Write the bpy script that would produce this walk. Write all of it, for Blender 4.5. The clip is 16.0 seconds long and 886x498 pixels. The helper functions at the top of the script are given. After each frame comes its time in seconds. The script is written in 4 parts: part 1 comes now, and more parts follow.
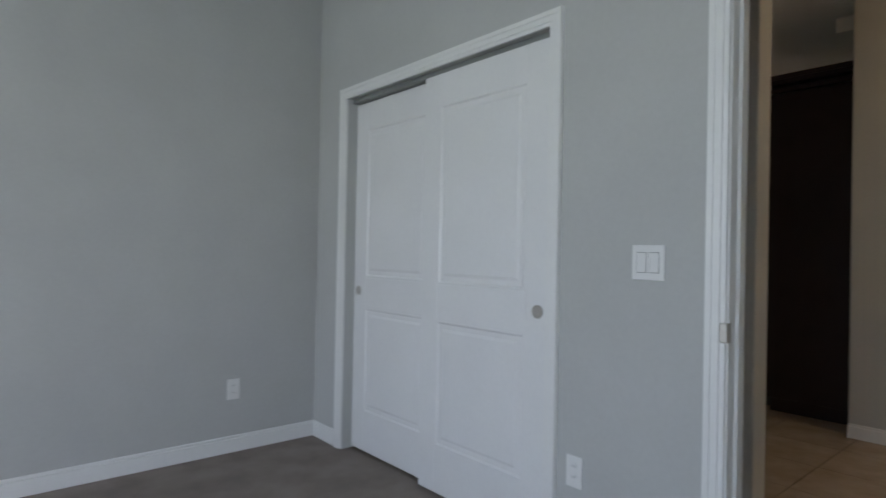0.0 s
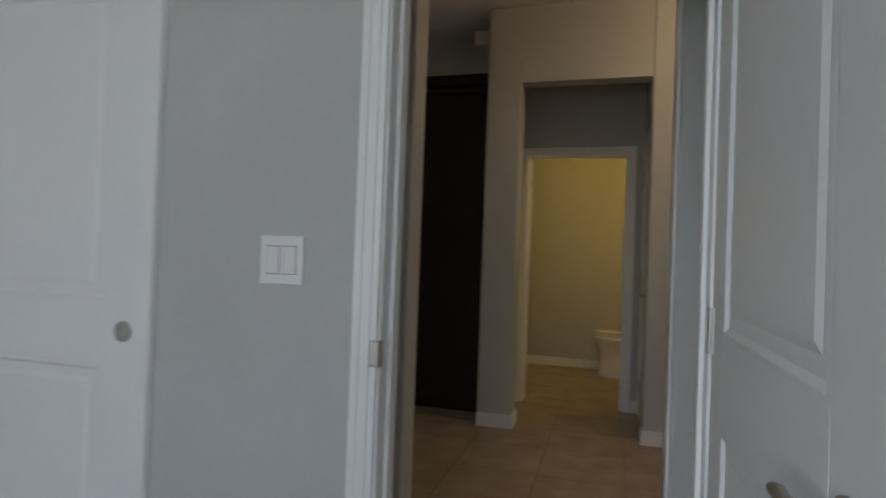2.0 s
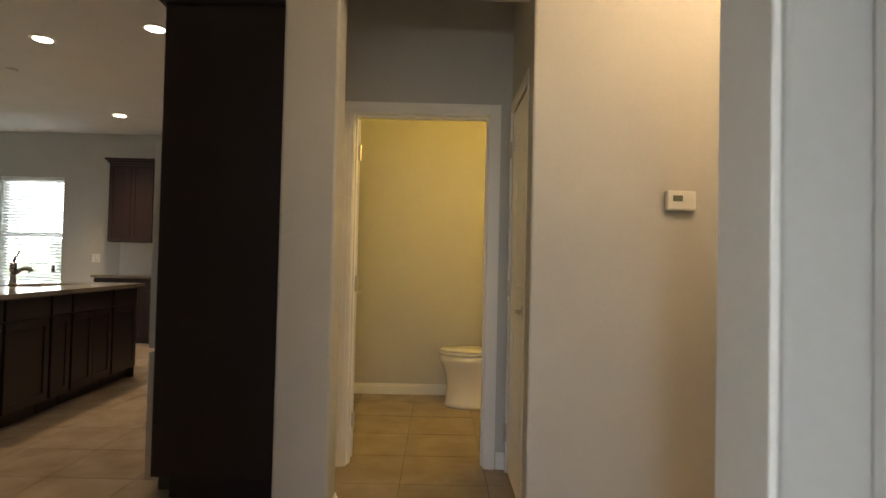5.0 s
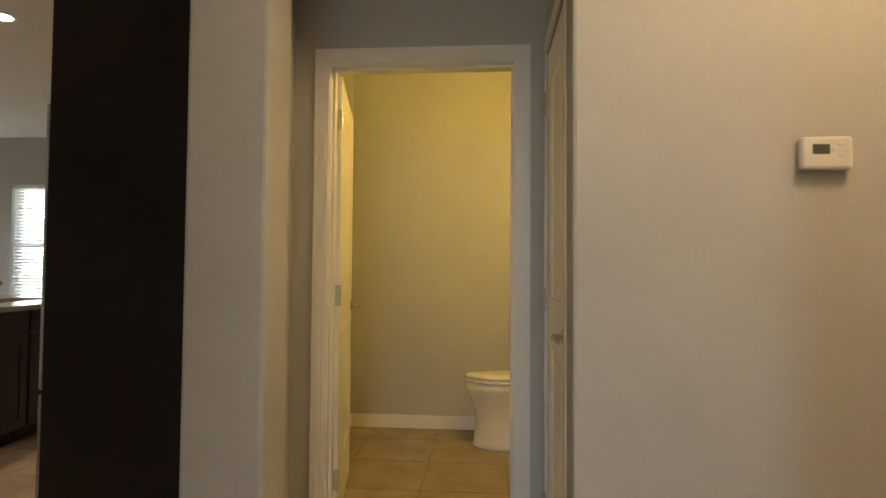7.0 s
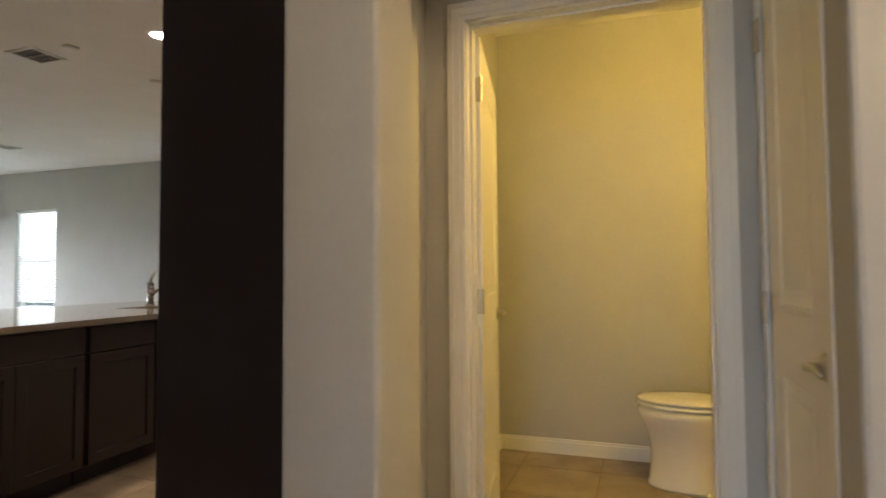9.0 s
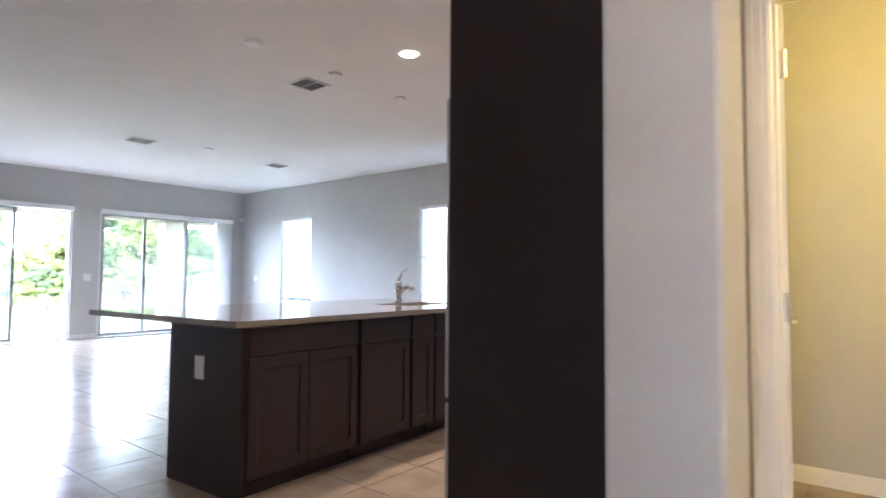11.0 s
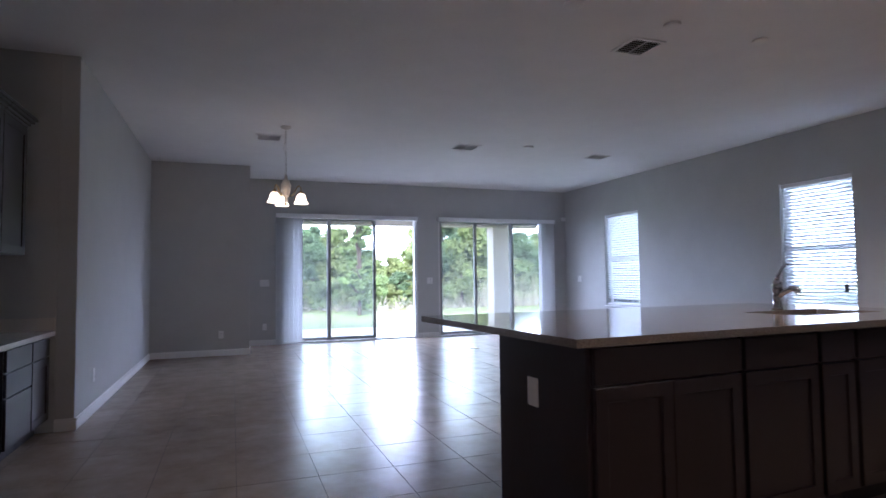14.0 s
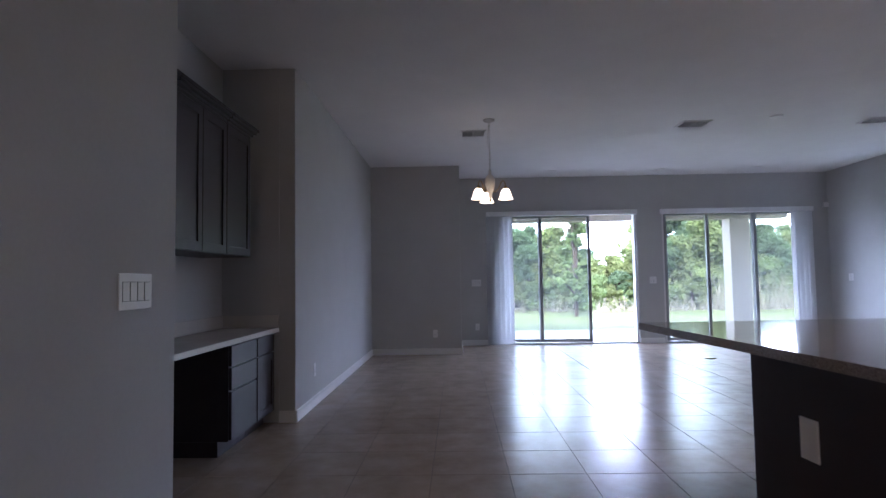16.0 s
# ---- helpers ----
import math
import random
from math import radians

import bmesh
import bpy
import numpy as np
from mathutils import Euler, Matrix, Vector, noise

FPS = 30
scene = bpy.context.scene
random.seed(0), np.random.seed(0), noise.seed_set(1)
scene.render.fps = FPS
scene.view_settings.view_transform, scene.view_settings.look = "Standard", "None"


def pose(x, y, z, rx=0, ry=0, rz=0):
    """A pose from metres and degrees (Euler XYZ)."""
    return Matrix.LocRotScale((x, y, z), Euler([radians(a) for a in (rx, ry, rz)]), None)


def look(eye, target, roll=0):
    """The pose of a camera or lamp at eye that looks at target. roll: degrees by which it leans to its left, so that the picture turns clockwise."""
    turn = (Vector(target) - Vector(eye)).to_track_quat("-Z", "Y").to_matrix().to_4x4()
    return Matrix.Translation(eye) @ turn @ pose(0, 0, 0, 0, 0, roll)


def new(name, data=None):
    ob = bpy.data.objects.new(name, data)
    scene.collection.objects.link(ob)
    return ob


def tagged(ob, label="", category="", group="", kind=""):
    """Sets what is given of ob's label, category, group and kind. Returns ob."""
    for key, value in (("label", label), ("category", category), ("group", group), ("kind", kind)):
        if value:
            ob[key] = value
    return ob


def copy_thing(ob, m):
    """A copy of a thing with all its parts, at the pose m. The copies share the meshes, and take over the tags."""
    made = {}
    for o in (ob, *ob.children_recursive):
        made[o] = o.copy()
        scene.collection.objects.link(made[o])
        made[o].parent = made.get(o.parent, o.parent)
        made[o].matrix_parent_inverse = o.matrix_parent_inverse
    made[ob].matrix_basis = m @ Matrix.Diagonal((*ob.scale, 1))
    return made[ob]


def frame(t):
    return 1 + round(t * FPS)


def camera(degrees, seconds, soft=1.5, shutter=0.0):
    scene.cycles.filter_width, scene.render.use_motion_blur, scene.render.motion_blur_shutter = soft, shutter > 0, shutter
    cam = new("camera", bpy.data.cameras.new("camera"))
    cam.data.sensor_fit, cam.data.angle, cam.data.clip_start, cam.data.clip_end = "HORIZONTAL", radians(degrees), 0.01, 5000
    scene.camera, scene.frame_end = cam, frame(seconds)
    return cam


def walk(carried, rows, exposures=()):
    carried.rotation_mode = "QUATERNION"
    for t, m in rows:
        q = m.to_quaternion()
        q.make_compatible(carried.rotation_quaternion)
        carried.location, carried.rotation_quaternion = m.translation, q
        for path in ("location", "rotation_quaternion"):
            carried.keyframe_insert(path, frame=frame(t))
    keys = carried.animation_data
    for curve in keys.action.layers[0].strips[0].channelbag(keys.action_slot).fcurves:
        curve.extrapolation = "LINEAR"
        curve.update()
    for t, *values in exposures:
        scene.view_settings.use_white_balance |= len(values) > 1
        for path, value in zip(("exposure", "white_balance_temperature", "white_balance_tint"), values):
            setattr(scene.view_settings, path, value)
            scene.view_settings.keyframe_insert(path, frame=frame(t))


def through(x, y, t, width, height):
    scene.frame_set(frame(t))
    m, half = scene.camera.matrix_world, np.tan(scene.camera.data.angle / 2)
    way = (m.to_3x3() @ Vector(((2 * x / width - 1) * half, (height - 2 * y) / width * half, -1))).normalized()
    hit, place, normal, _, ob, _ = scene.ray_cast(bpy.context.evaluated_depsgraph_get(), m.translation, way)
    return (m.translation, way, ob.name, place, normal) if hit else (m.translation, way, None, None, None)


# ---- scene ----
cam = camera(75.1, 16.0, shutter=0.5)
PATH = [
    (0, (1.975, 1.018, 1.165), (0.463, 2.328, 1.178), 1.1),
    (0.5, (1.912, 1.152, 1.148), (0.561, 2.623, 1.17), 1.5),
    (1, (1.847, 1.299, 1.149), (0.673, 2.919, 1.171), 1.6),
    (1.5, (1.794, 1.445, 1.159), (0.854, 3.21, 1.178), 1.9),
    (2, (1.73, 1.571, 1.165), (1.171, 3.491, 1.195), 2.1),
    (2.5, (1.677, 1.74, 1.141), (1.312, 3.705, 1.183), 1.6),
    (3, (1.687, 1.959, 1.151), (1.359, 3.931, 1.194), 1.5),
    (3.5, (1.667, 2.202, 1.172), (1.41, 4.185, 1.204), 1.5),
    (4, (1.582, 2.472, 1.202), (1.523, 4.471, 1.224), 1.5),
    (4.2, (1.503, 2.572, 1.182), (1.527, 4.571, 1.209), 1.4),
    (6.3, (1.729, 3.703, 1.173), (1.61, 5.698, 1.239), 0.5),
    (6.5, (1.739, 3.774, 1.171), (1.589, 5.767, 1.237), 0.4),
    (7, (1.732, 3.957, 1.16), (1.576, 5.949, 1.231), 0.4),
    (7.5, (1.706, 4.139, 1.155), (1.543, 6.131, 1.225), 0.6),
    (8, (1.703, 4.346, 1.147), (1.436, 6.327, 1.225), 0.2),
    (8.2, (1.692, 4.379, 1.154), (1.347, 6.348, 1.231), -0.1),
    (10.3, (1.494, 4.456, 1.114), (0.411, 6.134, 1.22), 0.5),
    (10.5, (1.465, 4.419, 1.127), (0.326, 6.06, 1.228), 0.5),
    (11, (1.376, 4.363, 1.128), (0.118, 5.914, 1.228), 0.4),
    (11.5, (1.296, 4.334, 1.12), (-0.108, 5.755, 1.221), 0.4),
    (12, (1.198, 4.422, 1.13), (-0.392, 5.631, 1.231), -0.1),
    (12.5, (1.12, 4.536, 1.132), (-0.627, 5.504, 1.236), -0.4),
    (13, (0.983, 4.602, 1.141), (-0.848, 5.398, 1.243), -0.6),
    (13.5, (0.842, 4.683, 1.145), (-1.019, 5.408, 1.25), -0.5),
    (14, (0.662, 4.727, 1.14), (-1.214, 5.413, 1.241), -0.7),
    (14.5, (0.521, 4.823, 1.141), (-1.418, 5.301, 1.246), -0.8),
    (15, (0.439, 4.904, 1.132), (-1.548, 5.102, 1.241), -0.9),
    (15.5, (0.319, 4.938, 1.127), (-1.678, 4.945, 1.24), -0.9),
    (16, (0.175, 4.921, 1.129), (-1.821, 4.874, 1.241), -0.9),
]
walk(cam, [(t, look(eye, target, roll)) for t, eye, target, roll in PATH],
     [(0.0, 1.45, 6050, 13), (1.5, 1.15, 6200, 14), (2.5, 1.3, 6500, 14), (3.5, 1.85, 6900, 14), (4.0, 2.25, 6950, 14), (6.3, 2.5, 6950, 14), (8.2, 2.5, 6950, 14), (10.3, 3.6, 5350, 20), (11.2, 3.75, 5300, 22), (12.0, 3.6, 5250, 24), (12.5, 3.2, 5150, 26), (13.0, 2.75, 5100, 27), (13.5, 2.48, 5050, 28), (14.5, 2.03, 5050, 29), (16.0, 2.08, 5050, 29)])

# ---- world, sun, exposure ----
world = bpy.data.worlds.new("sky_world")
scene.world = world
world.use_nodes = True
_nt = world.node_tree
_bg = next(n for n in _nt.nodes if n.type == "BACKGROUND")
_sky = _nt.nodes.new("ShaderNodeTexSky")
_sky.sky_type = "NISHITA"
_sky.sun_disc = False
_sky.sun_elevation = radians(42)
_sky.sun_rotation = radians(108)
_sky.dust_density = 2.5
_nt.links.new(_sky.outputs[0], _bg.inputs[0])
_bg.inputs[1].default_value = 0.15
_sun = bpy.data.lights.new("sun", "SUN")
_sun.energy, _sun.angle, _sun.color = 3.0, radians(0.6), (1.0, 0.95, 0.88)
new("sun", _sun).matrix_world = look((12 * math.sin(radians(108)), 12 * math.cos(radians(108)), 10.8), (0, 0, 0))


def lamp(name, kind, loc, target, energy, color, size=0.2):
    d = bpy.data.lights.new(name, kind)
    d.energy, d.color = energy, color
    if kind == "AREA":
        d.shape, d.size = "DISK", size
    else:
        d.shadow_soft_size = size
    if kind == "SPOT":
        d.spot_size, d.spot_blend = radians(112), 0.8
    ob = new(name, d)
    ob.matrix_world = look(loc, target) if target else pose(*loc)
    return ob


BATH_COL, HALL_COL, CAN_COL = (1.0, 0.63, 0.13), (1.0, 0.70, 0.38), (1.0, 0.72, 0.40)
lamp("bath_lamp", "POINT", (2.05, 6.75, 2.15), None, 5.4, BATH_COL, 0.10)


def sky_lamp(loc, target, w, h, energy, color=(0.86, 0.93, 1.0)):
    """The sky's light in a window's opening."""
    ob = lamp("window_sky_lamp", "AREA", loc, target, energy, color)
    ob.data.shape, ob.data.size, ob.data.size_y = "RECTANGLE", w, h


sky_lamp((1.1, -1.64, 1.5), (1.1, 3.0, 1.3), 2.5, 1.7, 16.8)
lamp("hall_lamp", "POINT", (2.85, 4.72, 2.80), None, 9.0, HALL_COL, 0.13)
lamp("kitchen_can_lamp", "SPOT", (-1.738, 7.748, 2.905), (-1.738, 7.748, 0), 21.0, CAN_COL, 0.06)
lamp("kitchen_can_lamp", "SPOT", (-0.68, 7.47, 2.905), (-0.68, 7.47, 0), 6.0, CAN_COL, 0.06)
lamp("kitchen_can_lamp", "SPOT", (-2.50, 10.28, 2.905), (-2.50, 10.28, 0), 24.0, CAN_COL, 0.06)


# ---- materials ----
def material(name, base, rough=0.5, metal=0.0, var=0.12, scale=3.0, fine=60.0, bump=0.0, bump_scale=200.0,
             second=None, mottle=0.0, mottle_scale=8.0, spec=0.5, rand=0.0, coat=0.0, emit=None, emit_strength=0.0, through=0.0):
    m = bpy.data.materials.new(name)
    m.use_nodes = True
    nt = m.node_tree
    b = next(n for n in nt.nodes if n.type == "BSDF_PRINCIPLED")
    b.inputs["Roughness"].default_value = rough
    b.inputs["Metallic"].default_value = metal
    b.inputs["Specular IOR Level"].default_value = spec
    b.inputs["Coat Weight"].default_value = coat
    tc = nt.nodes.new("ShaderNodeNewGeometry")

    def tex(s, detail=4.0):
        n = nt.nodes.new("ShaderNodeTexNoise")
        n.inputs["Scale"].default_value = s
        n.inputs["Detail"].default_value = detail
        nt.links.new(tc.outputs["Position"], n.inputs["Vector"])
        return n.outputs["Fac"]

    def remap(src, lo, hi, a=0.3, z=0.7):
        n = nt.nodes.new("ShaderNodeMapRange")
        n.inputs["From Min"].default_value, n.inputs["From Max"].default_value = a, z
        n.inputs["To Min"].default_value, n.inputs["To Max"].default_value = lo, hi
        nt.links.new(src, n.inputs["Value"])
        return n.outputs["Result"]

    def times(x, y):
        n = nt.nodes.new("ShaderNodeMath")
        n.operation = "MULTIPLY"
        nt.links.new(x, n.inputs[0])
        nt.links.new(y, n.inputs[1])
        return n.outputs[0]

    big, small = tex(scale), tex(fine)
    k = times(remap(big, 1 - var, 1 + var), remap(small, 1 - var * 0.6, 1 + var * 0.6))
    if rand:
        oi = nt.nodes.new("ShaderNodeObjectInfo")
        k = times(k, remap(oi.outputs["Random"], 1 - rand, 1 + rand, 0.0, 1.0))
    rgb = nt.nodes.new("ShaderNodeRGB")
    rgb.outputs[0].default_value = (*base, 1)
    col = rgb.outputs[0]
    if second:
        mx = nt.nodes.new("ShaderNodeMix")
        mx.data_type = "RGBA"
        nt.links.new(remap(tex(mottle_scale, 3.0), 0.0, mottle, 0.28, 0.75), mx.inputs["Factor"])
        nt.links.new(col, mx.inputs["A"])
        mx.inputs["B"].default_value = (*second, 1)
        col = mx.outputs["Result"]
    vm = nt.nodes.new("ShaderNodeVectorMath")
    vm.operation = "SCALE"
    nt.links.new(col, vm.inputs[0])
    nt.links.new(k, vm.inputs["Scale"])
    nt.links.new(vm.outputs[0], b.inputs["Base Color"])
    spread = min(0.08, rough * 0.12)
    nt.links.new(remap(big, rough - spread, min(rough + spread, 1.0), 0.15, 0.85), b.inputs["Roughness"])
    if bump:
        bn = nt.nodes.new("ShaderNodeBump")
        bn.inputs["Strength"].default_value = bump
        bn.inputs["Distance"].default_value = 0.004
        nt.links.new(tex(bump_scale, 3.0), bn.inputs["Height"])
        nt.links.new(bn.outputs[0], b.inputs["Normal"])
    if through:
        tl, mx2 = nt.nodes.new("ShaderNodeBsdfTranslucent"), nt.nodes.new("ShaderNodeMixShader")
        out = next(n for n in nt.nodes if n.type == "OUTPUT_MATERIAL")
        mx2.inputs[0].default_value = through
        nt.links.new(vm.outputs[0], tl.inputs[0])
        nt.links.new(b.outputs[0], mx2.inputs[1])
        nt.links.new(tl.outputs[0], mx2.inputs[2])
        nt.links.new(mx2.outputs[0], out.inputs[0])
    if emit:
        b.inputs["Emission Color"].default_value = (*emit, 1)
        b.inputs["Emission Strength"].default_value = emit_strength
    return m


WALL = material("wall_paint_grey", (0.50, 0.505, 0.495), 0.75, var=0.03, bump=0.07, bump_scale=110, spec=0.3)
CEIL = material("ceiling_paint", (0.80, 0.80, 0.80), 0.85, var=0.02, bump=0.16, bump_scale=60, spec=0.2)
TRIM = material("trim_white", (0.80, 0.80, 0.79), 0.38, var=0.02, bump=0.04, bump_scale=90)
DOORW = material("door_white", (0.79, 0.79, 0.79), 0.36, var=0.02, bump=0.06, bump_scale=60)
CARPET = material("carpet_brown", (0.27, 0.23, 0.205), 0.95, var=0.16, scale=5, fine=240, bump=1.0, bump_scale=320, spec=0.1)
ESPRESSO = material("espresso_wood", (0.026, 0.0165, 0.0205), 0.38, var=0.08, scale=4, fine=70, bump=0.05, bump_scale=50, spec=0.38)
GRANITE = material("granite", (0.33, 0.285, 0.24), 0.10, var=0.10, scale=6, fine=120, second=(0.17, 0.135, 0.11), mottle=1.0, mottle_scale=170, coat=0.3)
QUARTZ = material("quartz_cream", (0.66, 0.63, 0.59), 0.22, var=0.06, fine=150, second=(0.52, 0.48, 0.44), mottle=0.5, mottle_scale=120)
TILE = material("floor_tile", (0.41, 0.343, 0.28), 0.25, var=0.05, scale=1.6, fine=22, second=(0.30, 0.24, 0.185), mottle=1.0, mottle_scale=5.0, rand=0.05, spec=0.10)
GROUT = material("grout", (0.20, 0.165, 0.13), 0.9, var=0.1)
NICKEL = material("brushed_nickel", (0.55, 0.53, 0.50), 0.42, 1.0, var=0.05)
CHROME = material("polished_chrome", (0.60, 0.60, 0.60), 0.10, 1.0, var=0.03)
STEEL = material("stainless_steel", (0.58, 0.58, 0.58), 0.30, 1.0, var=0.06, fine=200)
BRONZE = material("antique_bronze", (0.38, 0.29, 0.15), 0.38, 1.0, var=0.15)
PLASTIC = material("white_plastic", (0.78, 0.78, 0.77), 0.35, var=0.02)
DARKP = material("dark_plastic", (0.03, 0.03, 0.035), 0.3, var=0.05)
SCREEN = material("lcd_screen", (0.10, 0.115, 0.09), 0.2, var=0.05)
PORCELAIN = material("porcelain", (0.82, 0.81, 0.79), 0.08, var=0.01, coat=0.5)
# near black, painted for shade inside vents, outlet slots and rocker gaps
GRILLE = material("vent_shadow", (0.06, 0.06, 0.065), 0.8, var=0.1)
VENTW = material("vent_white", (0.78, 0.78, 0.78), 0.5, var=0.03)
BLIND = material("blind_white", (0.78, 0.79, 0.80), 0.55, var=0.03)
FRAME = material("slider_frame_bronze", (0.27, 0.28, 0.27), 0.45, 0.3, var=0.08)
FRAMEW = material("window_frame_white", (0.72, 0.72, 0.71), 0.4, var=0.03)
STUCCO = material("stucco_beige", (0.46, 0.40, 0.345), 0.9, var=0.06, bump=0.6, bump_scale=60)
CONCRETE = material("patio_concrete", (0.52, 0.50, 0.47), 0.85, var=0.10, scale=1.5, bump=0.2, bump_scale=40)
GRASS = material("lawn", (0.135, 0.165, 0.03), 0.95, var=0.25, scale=0.6, fine=9, second=(0.16, 0.17, 0.06), mottle=0.7, mottle_scale=0.5, bump=0.6, bump_scale=30)
BARK = material("bark", (0.10, 0.075, 0.055), 0.95, var=0.25, scale=6, fine=40, bump=0.8, bump_scale=30)
LEAF = [material("foliage_mid", (0.215, 0.285, 0.10), 0.6, var=0.3, scale=1.1, fine=5, through=0.5),
        material("foliage_dark", (0.165, 0.24, 0.11), 0.6, var=0.3, scale=1.1, fine=5, through=0.5),
        material("foliage_light", (0.27, 0.32, 0.11), 0.6, var=0.3, scale=1.1, fine=5, through=0.5)]
REED = material("pale_reeds", (0.34, 0.31, 0.22), 0.9, var=0.25, scale=2, fine=12)
SPLASH = material("backsplash_white", (0.66, 0.65, 0.63), 0.4, var=0.05)
GLOWC = material("can_light_lens", (0.9, 0.88, 0.82), 0.5, emit=(1.0, 0.88, 0.70), emit_strength=14.0)
SHADE = material("frosted_glass_shade", (0.80, 0.72, 0.58), 0.4, emit=(1.0, 0.74, 0.42), emit_strength=0.95)
CREAM = material("cream_resin", (0.74, 0.69, 0.60), 0.45, var=0.1)


def glass_material(name, tint, glare):
    """Clear glass with a small translucent share that paints in the daylight's hazy glare."""
    m = bpy.data.materials.new(name)
    m.use_nodes = True
    nt = m.node_tree
    out = next(n for n in nt.nodes if n.type == "OUTPUT_MATERIAL")
    tr, gl, mx, fr = (nt.nodes.new(k) for k in ("ShaderNodeBsdfTransparent", "ShaderNodeBsdfGlossy", "ShaderNodeMixShader", "ShaderNodeFresnel"))
    tr.inputs[0].default_value = (*tint, 1)
    gl.inputs["Roughness"].default_value = 0.01
    fr.inputs[0].default_value = 1.28
    nt.links.new(fr.outputs[0], mx.inputs[0])
    nt.links.new(tr.outputs[0], mx.inputs[1])
    nt.links.new(gl.outputs[0], mx.inputs[2])
    glare_bsdf, veil = nt.nodes.new("ShaderNodeBsdfTranslucent"), nt.nodes.new("ShaderNodeMixShader")
    glare_bsdf.inputs[0].default_value = (0.85, 0.9, 0.92, 1)
    veil.inputs[0].default_value = glare
    nt.links.new(mx.outputs[0], veil.inputs[1])
    nt.links.new(glare_bsdf.outputs[0], veil.inputs[2])
    nt.links.new(veil.outputs[0], out.inputs[0])
    return m


GLASS = glass_material("clear_glass", (0.86, 0.90, 0.88), 0.02)
TINTED = glass_material("tinted_glass", (0.74, 0.765, 0.72), 0.022)


# ---- builders ----
def root_of(ob):
    while ob.parent:
        ob = ob.parent
    return ob


def part(name, bm, mat, parent, label="", smooth=False):
    """One mesh object; its vertices are given in world places, or in the thing's own when it stands at the origin."""
    if parent is not None:
        bmesh.ops.translate(bm, verts=bm.verts, vec=-root_of(parent).location)
    bmesh.ops.recalc_face_normals(bm, faces=bm.faces)
    me = bpy.data.meshes.new(name)
    bm.to_mesh(me)
    bm.free()
    me.materials.append(mat)
    if smooth:
        me.shade_smooth()
    ob = new(name, me)
    ob.parent = parent
    if label:
        ob["label"] = label
    return ob


def thing(name, loc, label, category, group=""):
    ob = new(name)
    ob.empty_display_size = 0.1
    ob.location = loc
    return tagged(ob, label, category, group)


def struct(name, bm, mat, label, category, smooth=False):
    return tagged(part(name, bm, mat, None, smooth=smooth), label, category, kind="structure")


def box(x0, y0, z0, x1, y1, z1, bevel=0.0, bm=None, seg=2):
    """An upright box, bevelled, added to bm."""
    own = bmesh.new()
    bmesh.ops.create_cube(own, size=1)
    bmesh.ops.scale(own, verts=own.verts, vec=(abs(x1 - x0), abs(y1 - y0), abs(z1 - z0)))
    bmesh.ops.translate(own, verts=own.verts, vec=((x0 + x1) / 2, (y0 + y1) / 2, (z0 + z1) / 2))
    if bevel:
        bmesh.ops.bevel(own, geom=own.edges[:], offset=bevel, segments=seg, affect="EDGES", profile=0.5)
    return own if bm is None else join(bm, own)


def join(bm, other, m=None):
    if m is not None:
        bmesh.ops.transform(other, matrix=m, verts=other.verts)
    me = bpy.data.meshes.new("tmp")
    other.to_mesh(me)
    other.free()
    bm.from_mesh(me)
    bpy.data.meshes.remove(me)
    return bm


def lathe(profile, loc=(0, 0, 0), n=24, m=None):
    """A turned shape about z from (radius, height) pairs."""
    bm = bmesh.new()
    rings = []
    for r, z in profile:
        rings.append([bm.verts.new((max(r, 1e-4) * math.cos(2 * math.pi * i / n), max(r, 1e-4) * math.sin(2 * math.pi * i / n), z)) for i in range(n)])
    for a, b in zip(rings, rings[1:]):
        for i in range(n):
            bm.faces.new((a[i], a[(i + 1) % n], b[(i + 1) % n], b[i]))
    bm.faces.new(rings[0][::-1])
    bm.faces.new(rings[-1])
    if m is not None:
        bmesh.ops.transform(bm, matrix=m, verts=bm.verts)
    bmesh.ops.translate(bm, verts=bm.verts, vec=loc)
    return bm


def tube(points, radius, n=10, bm=None):
    """A round rod along points; radius is a number or one per point."""
    own = bmesh.new()
    pts = [Vector(p) for p in points]
    rad = radius if isinstance(radius, (list, tuple)) else [radius] * len(pts)
    up, rings = Vector((0.13, 0.21, 0.97)), []
    for i, p in enumerate(pts):
        d = (pts[min(i + 1, len(pts) - 1)] - pts[max(i - 1, 0)]).normalized()
        if abs(d.dot(up)) > 0.95:
            up = Vector((0.95, 0.2, 0.1))
        u = d.cross(up).normalized()
        v = d.cross(u)
        rings.append([own.verts.new(p + rad[i] * (math.cos(2 * math.pi * k / n) * u + math.sin(2 * math.pi * k / n) * v)) for k in range(n)])
    for a, b in zip(rings, rings[1:]):
        for k in range(n):
            own.faces.new((a[k], a[(k + 1) % n], b[(k + 1) % n], b[k]))
    own.faces.new(rings[0][::-1])
    own.faces.new(rings[-1])
    return own if bm is None else join(bm, own)


def pierced(axis, a0, a1, b0, b1, z0, z1, holes):
    """A wall along an axis ('x' or 'y') from a0 to a1, b0 to b1 thick, with holes (from, to, low, high)."""
    bm = bmesh.new()

    def block(p, q, lo, hi):
        if q - p > 1e-4 and hi - lo > 1e-4:
            box(*((p, b0, lo, q, b1, hi) if axis == "x" else (b0, p, lo, b1, q, hi)), bm=bm)
    at = a0
    for p, q, lo, hi in sorted(holes):
        block(at, p, z0, z1)
        block(p, q, z0, lo)
        block(p, q, hi, z1)
        at = q
    block(at, a1, z0, z1)
    return bm


H = 2.943
FACE = 3.77   # hall face of the bedroom side

